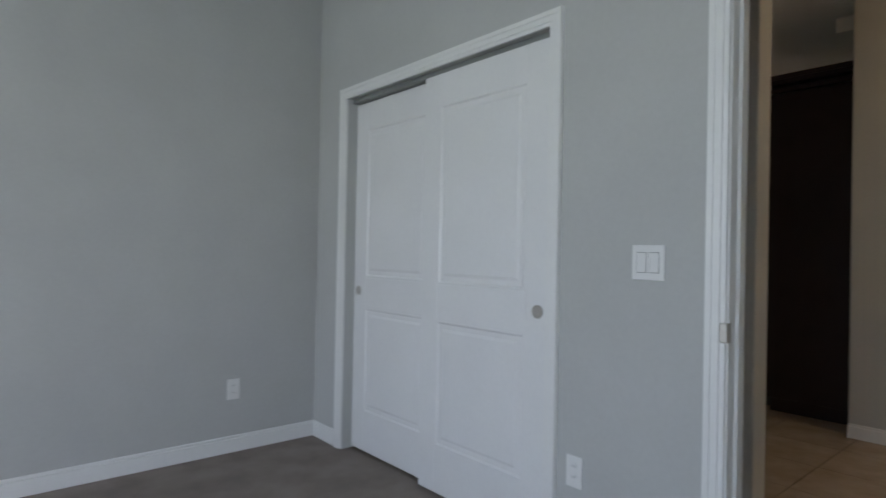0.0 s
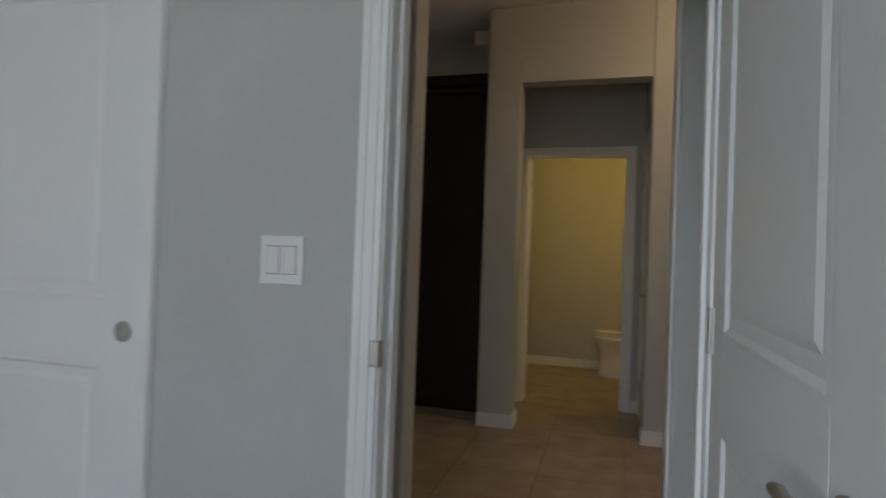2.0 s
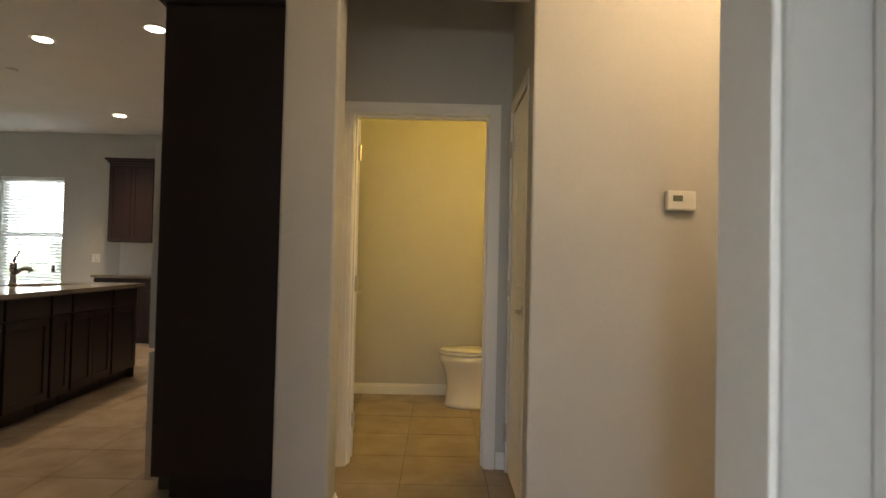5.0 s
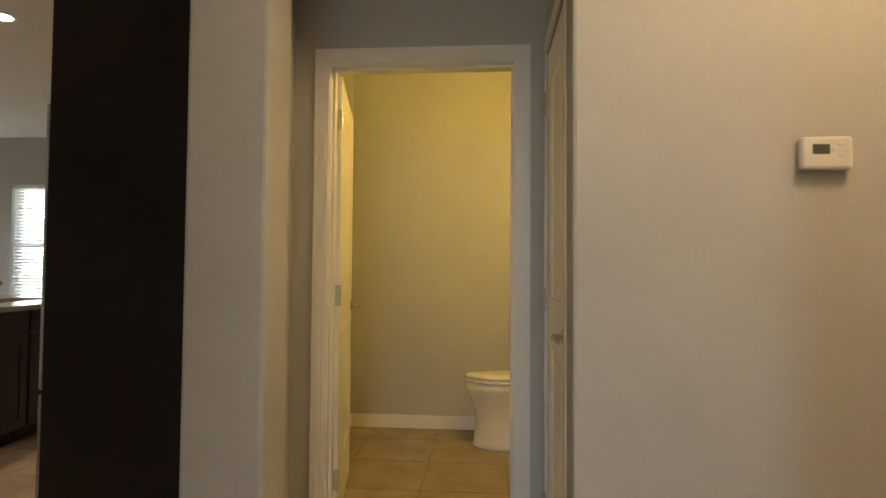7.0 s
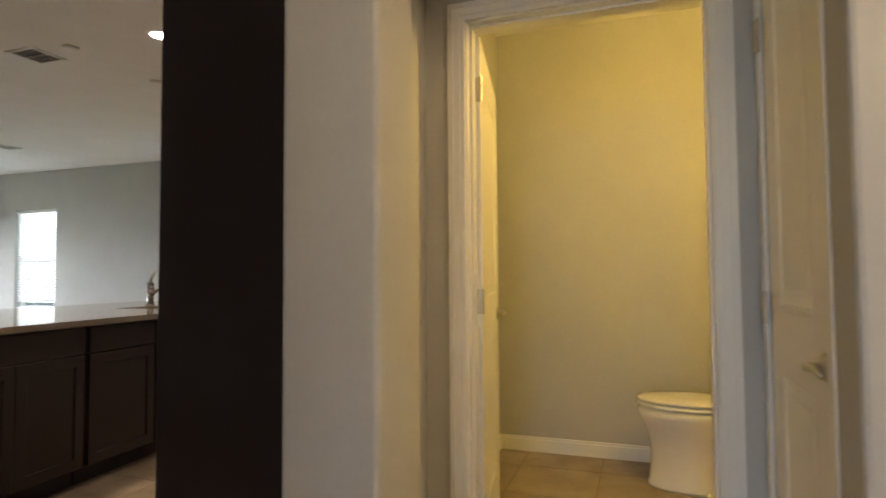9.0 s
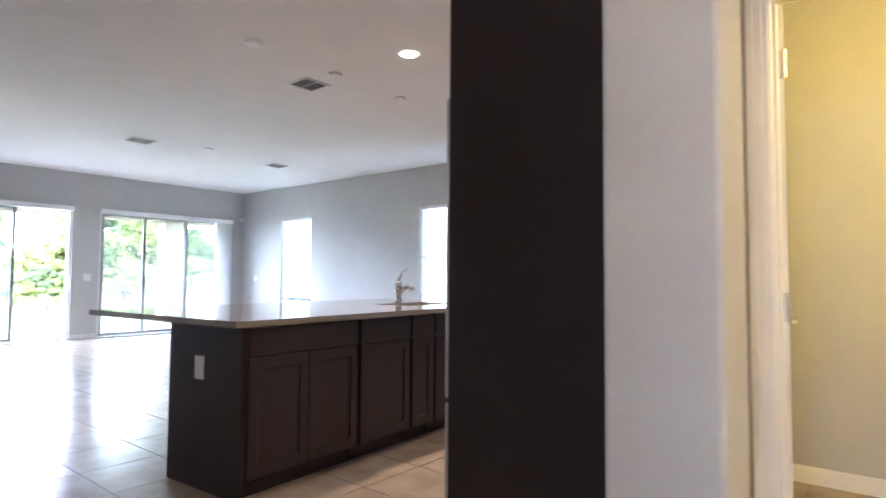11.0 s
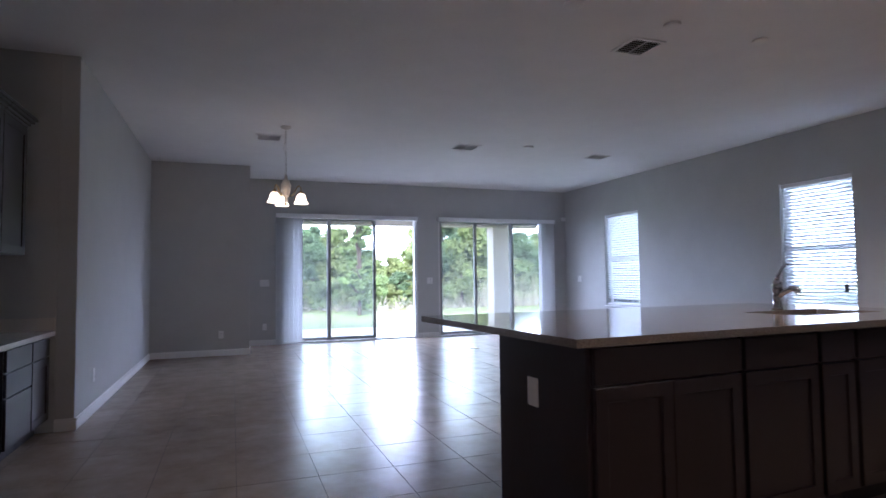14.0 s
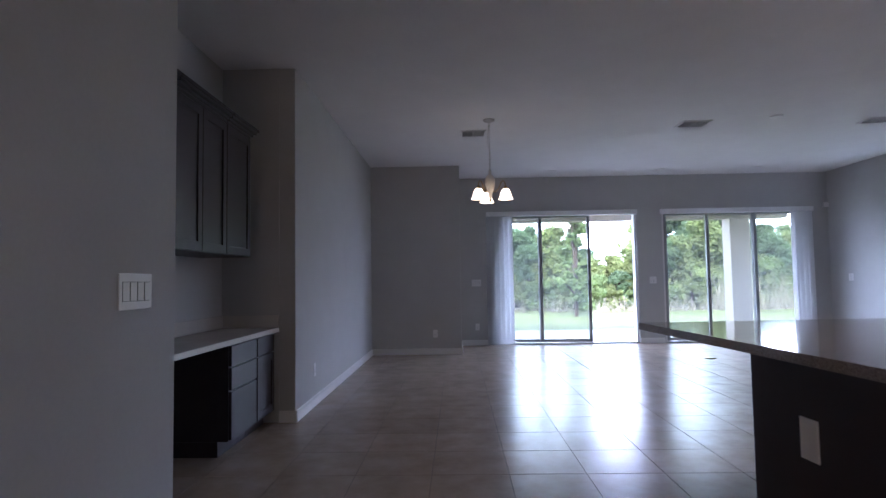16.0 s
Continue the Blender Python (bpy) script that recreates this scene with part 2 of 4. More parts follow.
# ---- structure: bedroom and passage ----
struct("wall_closet", pierced("x", -1.43, 3.6, 2.81, 2.93, 0, H, [(-0.965, 0.53, 0, 2.062), (1.213, 1.935, 0, 2.05)]), WALL, "grey painted bedroom wall with closet and doorway", "wall")
struct("wall_bedroom_west", box(-1.43, -1.72, 0, -1.31, 2.81, H), WALL, "plain grey painted bedroom wall", "wall")
struct("wall_bedroom_east", box(3.48, -1.72, 0, 3.6, 2.81, H), WALL, "plain grey painted bedroom wall", "wall")
struct("wall_bedroom_south", pierced("x", -1.31, 3.48, -1.72, -1.6, 0, H, [(-0.2, 2.4, 0.6, 2.4)]), WALL, "grey painted bedroom wall with a wide window", "wall")
struct("wall_closet_back", box(-1.43, 3.48, 0, 0.77, 3.56, H), WALL, "plain wall at the back of the closet", "wall")
struct("wall_passage_west", box(0.77, 2.93, 0, 0.89, 3.56, H), WALL, "grey painted wall of the short passage", "wall")
struct("wall_passage_east", pierced("y", 2.93, 3.655, 2.055, 2.17, 0, H, [(3.01, 3.60, 0, 2.05)]), WALL, "grey painted wall of the short passage", "wall")
struct("wall_hall_south", box(-2.16, 3.56, 0, 0.35, FACE, H, 0.008), WALL, "grey painted hall wall beside the desk nook", "wall")
struct("wall_passage_end_west", box(0.35, 3.56, 0, 1.02, 3.70, H, 0.008), WALL, "grey painted wall end at the passage", "wall")
struct("wall_passage_end_east", box(1.94, 3.655, 0, 5.3, 3.79, H, 0.008), WALL, "grey painted hall wall beside the passage", "wall")
struct("wall_passage_header", box(1.02, 3.60, 2.45, 1.94, 3.70, H), WALL, "grey painted header over the passage", "wall")
struct("floor_bedroom", box(-1.43, -1.72, -0.1, 3.6, 2.86, 0.0), CARPET, "grey-brown cut pile bedroom carpet", "carpet")

# nook, bump and great room
struct("wall_nook_back", box(-4.68, 2.85, 0, -2.04, 2.97, H), WALL, "grey wall behind the desk nook", "wall")
struct("wall_nook_east", box(-2.16, 2.97, 0, -2.04, 3.56, H), WALL, "grey side wall of the desk nook", "wall")
struct("wall_nook_west", box(-4.68, 2.97, 0, -4.566, 3.45, H), WALL, "grey side wall of the desk nook", "wall")


struct("wall_great_south", box(-8.82, 3.45, 0, -4.566, 3.585, H, 0.006), WALL, "grey painted great room wall", "wall")
struct("wall_bump", box(-10.2, 3.45, 0, -8.82, 4.98, H, 0.006), WALL, "grey painted projecting wall corner", "wall")
SL1, SL2 = (5.50, 8.09), (8.53, 11.07)
struct("wall_west", pierced("y", 4.98, 11.61, -10.2, -10.0, 0, H, [(*SL1, 0, 2.30), (*SL2, 0, 2.30)]), WALL, "grey wall with two sliding glass doors", "wall")
WIN = [(-8.60, -7.63, 0.60, 2.30), (-4.84, -3.90, 0.60, 2.30)]
struct("wall_north", pierced("x", -10.0, 0.90, 11.41, 11.61, 0, H, WIN), WALL, "grey painted wall with two tall windows", "wall")
struct("wall_kitchen_east", box(0.84, 5.75, 0, 0.90, 6.94, H, bm=box(0.66, 6.94, 0, 0.72, 11.41, H, bm=box(0.72, 6.94, 0, 0.90, 7.0, H))), WALL, "grey wall behind the refrigerator", "wall")
struct("wall_stub", box(0.857, 5.55, 0, 1.10, 5.75, H, 0.012), WALL, "grey painted wall end with rounded corners", "wall")
struct("wall_hall_header", box(1.10, 5.552, 2.405, 1.962, 5.69, H), WALL, "grey painted header over the vestibule opening", "wall")
struct("wall_hall_north", box(1.962, 5.55, 0, 5.3, 5.69, H, 0.012), WALL, "beige-lit grey painted hall wall", "wall")
struct("wall_hall_east", box(5.3, 3.64, 0, 5.42, 5.69, H), WALL, "plain grey hall end wall", "wall")
struct("wall_vestibule_east", pierced("y", 5.69, 6.366, 1.972, 2.09, 0, 2.75, [(5.735, 6.30, 0, 2.05)]), WALL, "grey vestibule wall with a linen closet door", "wall")
struct("wall_bath_front", pierced("x", 0.90, 2.60, 6.366, 6.486, 0, 2.75, [(1.04, 1.853, 0, 2.05)]), WALL, "grey wall with the bathroom doorway", "wall")
struct("wall_bath_back", box(0.72, 8.19, 0, 2.72, 8.31, 2.75), WALL, "painted bathroom wall", "wall")
struct("wall_bath_east", box(2.60, 6.366, 0, 2.72, 8.19, 2.75), WALL, "painted bathroom side wall", "wall")
struct("wall_linen_closet", box(2.55, 5.69, 0, 2.60, 6.366, 2.75), WALL, "inner wall of the linen closet", "wall")
struct("ceiling", box(-10.2, 3.64, H, 5.42, 11.61, H + 0.12, bm=box(-10.2, 2.85, H, -1.43, 3.64, H + 0.12)), CEIL, "white textured ceiling of the great room", "ceiling")
struct("ceiling_bedroom", box(-1.43, -1.72, H, 3.6, 3.64, H + 0.12), CEIL, "white textured bedroom ceiling", "ceiling")
struct("ceiling_bath", box(0.72, 5.70, 2.75, 2.72, 8.31, 2.85), CEIL, "white textured vestibule and bathroom ceiling", "ceiling")
floor_main = struct("floor", box(-10.2, 2.85, -0.12, 5.42, 11.61, -0.004), GROUT, "floor of square beige-grey ceramic tiles", "floor")

# unseen roof slab, added to block the sun over the rooms
struct("roof", box(-11.5, -2.4, H + 0.13, 6.2, 13.2, H + 0.35), STUCCO, "unseen flat slab added to keep the sun out of the house", "roof")


# ---- trim ----
def base_run(x0, y0, x1, y1, side):
    """A baseboard from one end to the other; side: which way it stands off its wall."""
    bm, t, h = bmesh.new(), 0.014, 0.095
    if side in ("+y", "-y"):
        s = 1 if side == "+y" else -1
        box(x0, min(y0, y0 + s * t), 0.0, x1, max(y0, y0 + s * t), h - 0.018, 0.002, bm)
        box(x0, min(y0, y0 + s * t * 0.6), h - 0.018, x1, max(y0, y0 + s * t * 0.6), h, 0.004, bm)
    else:
        s = 1 if side == "+x" else -1
        box(min(x0, x0 + s * t), y0, 0.0, max(x0, x0 + s * t), y1, h - 0.018, 0.002, bm)
        box(min(x0, x0 + s * t * 0.6), y0, h - 0.018, max(x0, x0 + s * t * 0.6), y1, h, 0.004, bm)
    struct("baseboard", bm, TRIM, "white painted baseboard", "baseboard")


for run in [(-1.31, -1.6, -1.31, 2.81, "+x"), (-1.296, 2.81, -1.05, 2.81, "-y"), (0.61, 2.81, 1.12, 2.81, "-y"),
            (0.89, 2.95, 0.89, 3.56, "+x"), 
            (-2.16, FACE, 0.35, FACE, "+y"), (1.94, 3.79, 5.3, 3.79, "+y"),
            (-8.806, 3.585, -4.58, 3.585, "+y"), (-8.82, 3.60, -8.82, 4.98, "+x"), (-10.0, 4.98, -8.806, 4.98, "+y"),
            (-4.566, 3.45, -4.566, 3.60, "+x"), (-10.0, 4.995, -10.0, 5.49, "+x"), (-10.0, 8.10, -10.0, 8.52, "+x"), (-10.0, 11.08, -10.0, 11.41, "+x"),
            (-10.0, 11.41, -3.12, 11.41, "-y"), (0.86, 5.55, 1.115, 5.55, "-y"), (1.10, 5.552, 1.10, 5.75, "+x"),
            (1.948, 5.55, 5.3, 5.55, "-y"), (1.962, 5.552, 1.962, 5.688, "-x"), (0.90, 5.75, 0.90, 6.366, "+x"),
            (0.72, 8.19, 2.60, 8.19, "-y"), (0.72, 7.0, 0.72, 8.19, "+x"), (2.60, 6.49, 2.60, 8.19, "-x"), (0.914, 6.366, 0.97, 6.366, "-y"), (1.912, 6.366, 1.96, 6.366, "-y")]:
    base_run(*run)


def casing_x(name, x0, x1, top, y, s, label):
    """Moulded casing round an opening in a wall along x; s is the side that it stands off to."""
    bm, w = bmesh.new(), 0.062
    for n, (dx, d) in enumerate(((0.0, 0.012), (0.016, 0.017), (0.040, 0.021))):
        a, b = x0 - 0.006 - dx, x1 + 0.006 + dx
        q = w - dx - 0.0015 * n
        lo, hi = sorted((y + s * 0.0005 * n, y + s * d))
        t0 = top + 0.006 + dx
        box(a - q, lo, 0, a, hi, t0, 0.0, bm)
        box(b, lo, 0, b + q, hi, t0, 0.0, bm)
        box(a - q, lo, t0, b + q, hi, t0 + q, 0.0, bm)
    struct(name, bm, TRIM, label, "trim")


casing_x("closet_trim", -0.968, 0.53, 2.056, 2.81, -1, "white moulded closet casing")
casing_x("door_trim", 1.228, 1.92, 2.04, 2.81, -1, "white moulded bedroom door casing")
casing_x("door_trim", 1.228, 1.92, 2.04, 2.93, 1, "white moulded bedroom door casing")
casing_x("bath_trim", 1.056, 1.838, 2.035, 6.366, -1, "white moulded bathroom door casing")


def jamb_x(name, x0, x1, top, y0, y1, stop):
    bm = bmesh.new()
    t = 0.015
    box(x0 - t, y0, 0, x0, y1, top + t, 0.002, bm)
    box(x1, y0, 0, x1 + t, y1, top + t, 0.002, bm)
    box(x0, y0, top, x1, y1, top + t, 0.002, bm)
    box(x0, stop, 0, x0 + 0.011, stop + 0.035, top, 0.002, bm)
    box(x1 - 0.011, stop, 0, x1, stop + 0.035, top, 0.002, bm)
    box(x0, stop, top - 0.011, x1, stop + 0.035, top, 0.002, bm)
    return struct(name, bm, TRIM, "white painted door jamb with stop", "door frame")


door_frame = jamb_x("door_jamb", 1.228, 1.92, 2.04, 2.81, 2.93, 2.855)
part("strike_plate", box(1.208, 2.788, 0.91, 1.2315, 2.798, 0.97, 0.005, box(1.2275, 2.788, 0.91, 1.2315, 2.818, 0.97, 0.001)), NICKEL, door_frame, "nickel strike plate")
jamb_x("bath_jamb", 1.056, 1.838, 2.035, 6.366, 6.486, 6.40)


# ---- doors ----
def door_leaf(name, width, height, thick, panels, parent, label=""):
    """A moulded panel leaf: u along x from 0, v along z, faces at y = 0 and y = -thick."""
    bm = bmesh.new()
    box(0, -thick + 0.002, 0, width, -0.002, height, 0.002, bm)
    for side, y in ((1, 0.0), (-1, -thick)):
        # stiles and rails proud of the core by the panels' recess
        for u0, u1, v0, v1 in panels:
            steps = [(0.0, 0.004), (0.010, 0.0045), (0.022, -0.004), (0.034, -0.004), (0.055, 0.002)]
            rings = []
            for d, o in steps:
                yy = y + side * o
                rings.append([bm.verts.new(c) for c in ((u0 + d, yy, v0 + d), (u1 - d, yy, v0 + d), (u1 - d, yy, v1 - d), (u0 + d, yy, v1 - d))])
            for a, b in zip(rings, rings[1:]):
                for i in range(4):
                    bm.faces.new((a[i], a[(i + 1) % 4], b[(i + 1) % 4], b[i]))
            bm.faces.new(rings[-1])
        lo, hi = sorted((y + side * 0.004, y - side * 0.003))
        u0, u1 = panels[0][0], panels[0][1]
        box(0, lo, 0, u0, hi, height, 0.0015, bm)
        box(u1, lo, 0, width, hi, height, 0.0015, bm)
        cuts = sorted((p[2], p[3]) for p in panels)
        at = 0.0
        for v0, v1 in cuts + [(height, height)]:
            if v0 > at:
                box(u0, lo, at, u1, hi, v0, 0.0015, bm)
            at = v1
    return part(name, bm, DOORW, parent, label)


def two_panels(w, h):
    return [(0.115, w - 0.115, 0.24, 0.87), (0.115, w - 0.115, 1.03, h - 0.13)]


def lever(parent, x, y, z, s, way):
    """A lever handle on a leaf's face; s: side in y, way: the lever's direction in x."""
    rose = lathe([(0.0, 0), (0.029, 0), (0.029, 0.005), (0.024, 0.009), (0.010, 0.011), (0.010, 0.032), (0.0, 0.034)], m=pose(0, 0, 0, -90 * s, 0, 0), n=20)
    bmesh.ops.translate(rose, verts=rose.verts, vec=(x, y, z))
    bar = tube([(x, y + s * 0.033, z), (x + way * 0.02, y + s * 0.037, z + 0.002), (x + way * 0.06, y + s * 0.037, z + 0.006), (x + way * 0.085, y + s * 0.035, z), (x + way * 0.096, y + s * 0.033, z - 0.006)], [0.010, 0.010, 0.008, 0.007, 0.005])
    h = part("door_handle", join(rose, bar), NICKEL, parent, "brushed nickel lever handle", smooth=True)
    return h


def hinge(parent, style, z):
    if style == "edge":
        bm = tube([(-0.006, -0.040, z - 0.046), (-0.006, -0.040, z + 0.046)], 0.007)
        box(-0.004, -0.036, z - 0.046, 0.0015, -0.002, z + 0.046, 0.0008, bm)
    else:
        y = 0.004 if style == "front" else -0.054
        bm = tube([(-0.006, y, z - 0.046), (-0.006, y, z + 0.046)], 0.0085)
        box(-0.024, y - 0.0025, z - 0.045, 0.022, y + 0.0025, z + 0.045, 0.0008, bm)
    return part("hinge", bm, NICKEL, parent, "nickel butt hinge")


def swing_door(name, hinge_at, turn, width, height, label, mirror=False, way=-1, inset=0.065, hung="front"):
    """A leaf hung at hinge_at, turned about z; closed it runs along +x."""
    d = tagged(new(name), label, "door", kind="structure")
    leaf = door_leaf("leaf", width, height, 0.035, two_panels(width, height), d)
    for s, y in ((1, 0.004), (-1, -0.039)):
        lever(leaf, width - inset, y, 0.94, s, way)
    for z in (0.22, 1.03, height - 0.2):
        hinge(leaf, hung, z)
    d.matrix_basis = Matrix.Translation(hinge_at) @ pose(0, 0, 0, 0, 0, turn) @ (Matrix.Diagonal((1, -1, 1, 1)) if mirror else Matrix())
    return d


swing_door("door_1", (1.928, 2.80, 0.012), -90, 0.745, 2.02, "white two-panel bedroom door standing open", mirror=True)
swing_door("door_2", (1.035, 6.475, 0.012), 99.5, 0.765, 2.015, "white two-panel bathroom door standing open", hung="edge")
# white slab and casing added to lighten the passage wall, no door known here
pc = tagged(new("door_6"), "plain white flush slab added to lighten the passage wall", "door", kind="structure")
part("leaf", box(0, -0.035, 0, 0.58, 0, 2.03, 0.003), DOORW, pc)
pc.matrix_basis = Matrix.Translation((2.05, 3.015, 0.012)) @ pose(0, 0, 0, 0, 0, 90)
bm = bmesh.new()
for y0, y1 in ((2.952, 3.01), (3.60, 3.652)):
    box(2.036, y0, 0, 2.055, y1, 2.11, 0.003, bm)
box(2.036, 3.01, 2.05, 2.055, 3.60, 2.11, 0.003, bm)
# white board added to put the daylight on this wall end into colour
struct("corner_trim", box(1.929, 3.66, 0, 1.94, 3.785, 2.44, 0.003), TRIM, "white board added for the daylight on the passage wall's end", "trim")
struct("passage_trim", bm, TRIM, "white casing added round the passage slab", "trim")
# linen closet door, shut
swing_door("door_3", (2.010, 6.285, 0.012), -90, 0.545, 2.015, "white narrow linen closet door, closed", way=1, inset=0.035, hung="back")
bm = bmesh.new()
for y0, y1 in ((5.69, 5.735), (6.30, 6.352)):
    box(1.960, y0, 0, 1.972, y1, 2.10, 0.003, bm)
box(1.960, 5.735, 2.04, 1.972, 6.30, 2.10, 0.003, bm)
struct("linen_trim", bm, TRIM, "white casing of the linen closet door", "trim")


# closet with two bypass doors
def closet_door(x0, x1, y, pull_x, label):
    d = thing("closet_door", ((x0 + x1) / 2, y, 0.012), label, "closet door", "bypass closet doors")
    w = x1 - x0
    leaf = door_leaf("leaf", w, 2.02, 0.034, [(0.115, w - 0.115, 0.22, 0.83), (0.115, w - 0.115, 1.00, 1.87)], None)
    leaf.parent = d
    leaf.location = (-w / 2, 0, 0)
    ring = lathe([(0.0, 0.0006), (0.022, 0.0006), (0.0235, 0.0022), (0.0275, 0.0024), (0.0285, 0.0), (0.0, -0.001)], m=pose(0, 0, 0, 90, 0, 0))
    bmesh.ops.translate(ring, verts=ring.verts, vec=(pull_x, y - 0.0385, 0.935))
    part("finger_pull", ring, NICKEL, d, "round satin nickel finger pull")


closet_door(-0.965, -0.18, 2.91, -0.915, "white two-panel sliding closet door, behind")
closet_door(-0.265, 0.525, 2.862, 0.477, "white two-panel sliding closet door, in front")
struct("closet_track", box(-0.965, 2.835, 2.037, 0.53, 2.925, 2.060, 0.002), FRAME, "dark metal track over the closet doors", "trim")


# ---- kitchen ----
def shaker(name, x0, x1, z0, z1, parent):
    """A shaker front in local places: faces -y at y = 0; a frame with its recessed panel."""
    t, r = 0.019, 0.058
    bm = bmesh.new()
    prof = [(0.0, 0.0), (0.0, -t + 0.002), (0.002, -t), (r - 0.002, -t), (r, -t + 0.002), (r, -t + 0.009)]
    rings = []
    for d, y in prof:
        rings.append([bm.verts.new(c) for c in ((x0 + d, y, z0 + d), (x1 - d, y, z0 + d), (x1 - d, y, z1 - d), (x0 + d, y, z1 - d))])
    for a, b in zip(rings, rings[1:]):
        for k in range(4):
            bm.faces.new((a[k], a[(k + 1) % 4], b[(k + 1) % 4], b[k]))
    bm.faces.new(rings[-1])
    return part(name, bm, ESPRESSO, parent)


def plain_front(name, x0, x1, z0, z1, parent):
    return part(name, box(x0, -0.019, z0, x1, 0, z1, 0.003), ESPRESSO, parent)


def base_cabinet(name, width, depth, height, fronts, m, label, group="", toe=0.10):
    """A cabinet that stands at the origin along +x and faces -y; fronts: (kind, x0, x1, z0, z1)."""
    c = tagged(new(name), label, "cabinet", group)
    bm = box(0, 0, toe, width, depth, height, 0.002)
    box(0.0, 0.07, 0, width, depth, toe, 0.0, bm)
    part("body", bm, ESPRESSO, c)
    for kind, x0, x1, z0, z1 in fronts:
        (shaker if kind == "door" else plain_front)("door" if kind == "door" else "drawer", x0, x1, z0, z1, c)
    c.matrix_basis = m
    return c


ISX, ISY0, ISY1 = -1.225, 5.99, 8.71
TURN = Matrix.Translation((ISX, ISY0, 0)) @ Matrix.Rotation(radians(3.5), 4, "Z") @ Matrix.Translation((-ISX, -ISY0, 0))   # the island stands slightly askew


def island_unit(y0, y1, doors, label, depth=0.60):
    w = y1 - y0
    fr = [("drawer", 0.006, w - 0.006, 0.725, 0.865)]
    n = doors
    for i in range(n):
        fr.append(("door", 0.006 + (w - 0.012) * i / n + (0.002 if i else 0), (w - 0.012) * (i + 1) / n + 0.004, 0.112, 0.715))
    base_cabinet("island_cabinet", w, depth, 0.875, fr, TURN @ pose(ISX, y0, 0, 0, 0, 90), label, "island cabinets")


island_unit(ISY0 + 0.02, 6.80, 2, "espresso shaker island base cabinet with two doors")
island_unit(6.815, 7.305, 1, "espresso shaker island cabinet with one door")
island_unit(7.32, 7.575, 1, "narrow espresso shaker island cabinet")
island_unit(7.59, 8.215, 2, "espresso shaker sink cabinet with two doors", 0.30)
island_unit(8.23, ISY1 - 0.02, 1, "espresso shaker island base cabinet with one door", 0.30)
island = thing("kitchen_island", (-1.6, 7.4, 0), "espresso clad shell of the kitchen island", "kitchen island")
part("end_panel", box(-1.90, ISY0, 0, ISX - 0.002, ISY0 + 0.018, 0.875, 0.002), ESPRESSO, island)
part("end_panel", box(-1.90, ISY1 - 0.018, 0, ISX - 0.002, ISY1, 0.875, 0.002), ESPRESSO, island)
part("back_panel", box(-1.90, ISY0 + 0.02, 0, -1.88, ISY1 - 0.02, 0.875, 0.002), ESPRESSO, island)
island.matrix_basis = TURN @ island.matrix_basis
SINK = (-1.95, 7.72, -1.55, 8.42)


def island_top():
    x0, y0, x1, y1, z0, z1 = -2.745, 5.915, -1.18, 8.79, 0.875, 0.908
    sx0, sy0, sx1, sy1 = SINK
    bm = bmesh.new()
    for b in ((x0, y0, x1, sy0), (x0, sy1, x1, y1), (x0, sy0, sx0, sy1), (sx1, sy0, x1, sy1)):
        box(b[0], b[1], z0, b[2], b[3], z1, 0.0, bm)
    bmesh.ops.remove_doubles(bm, verts=bm.verts, dist=0.0005)
    top = part("island_countertop", bm, GRANITE, None)
    top.matrix_basis = TURN
    return tagged(top, "polished speckled brown granite island countertop", "countertop")


island_top()


def sink():
    sx0, sy0, sx1, sy1 = SINK
    s = thing("sink", ((sx0 + sx1) / 2, (sy0 + sy1) / 2, 0.874), "undermount stainless steel kitchen sink in the island", "sink")
    bm = bmesh.new()
    t = 0.012
    box(sx0 - t, sy0 - t, 0.68, sx0, sy1 + t, 0.874, 0.004, bm)
    box(sx1, sy0 - t, 0.68, sx1 + t, sy1 + t, 0.874, 0.004, bm)
    box(sx0, sy0 - t, 0.68, sx1, sy0, 0.874, 0.004, bm)
    box(sx0, sy1, 0.68, sx1, sy1 + t, 0.874, 0.004, bm)
    box(sx0, sy0, 0.68, sx1, sy1, 0.69, 0.0, bm)
    part("basin", bm, STEEL, s)
    part("drain", lathe([(0.0, 0.69), (0.045, 0.69), (0.045, 0.694), (0.03, 0.693), (0.0, 0.692)], ((sx0 + sx1) / 2, (sy0 + sy1) / 2, 0)), NICKEL, s, smooth=True)
    s.matrix_basis = TURN @ s.matrix_basis
    fx, fy = -2.03, 8.15
    f = thing("faucet", (fx, fy, 0.908), "chrome pull-out kitchen faucet with side lever", "faucet")
    b = lathe([(0.0, 0.908), (0.034, 0.908), (0.034, 0.918), (0.027, 0.928), (0.025, 1.02), (0.030, 1.035), (0.031, 1.075), (0.024, 1.095), (0.010, 1.102), (0.0, 1.103)], (fx, fy, 0))
    part("body", b, CHROME, f, "polished chrome", smooth=True)
    part("spout", tube([(fx, fy, 0.985), (fx + 0.045, fy + 0.01, 1.025), (fx + 0.085, fy + 0.02, 1.045), (fx + 0.12, fy + 0.03, 1.04), (fx + 0.132, fy + 0.033, 1.015)], [0.019, 0.019, 0.019, 0.022, 0.023]), CHROME, f, smooth=True)
    part("lever", tube([(fx, fy, 1.095), (fx + 0.004, fy + 0.015, 1.135), (fx + 0.01, fy + 0.05, 1.185), (fx + 0.014, fy + 0.10, 1.205)], [0.014, 0.012, 0.009, 0.007]), CHROME, f, smooth=True)
    f.matrix_basis = TURN @ f.matrix_basis


sink()


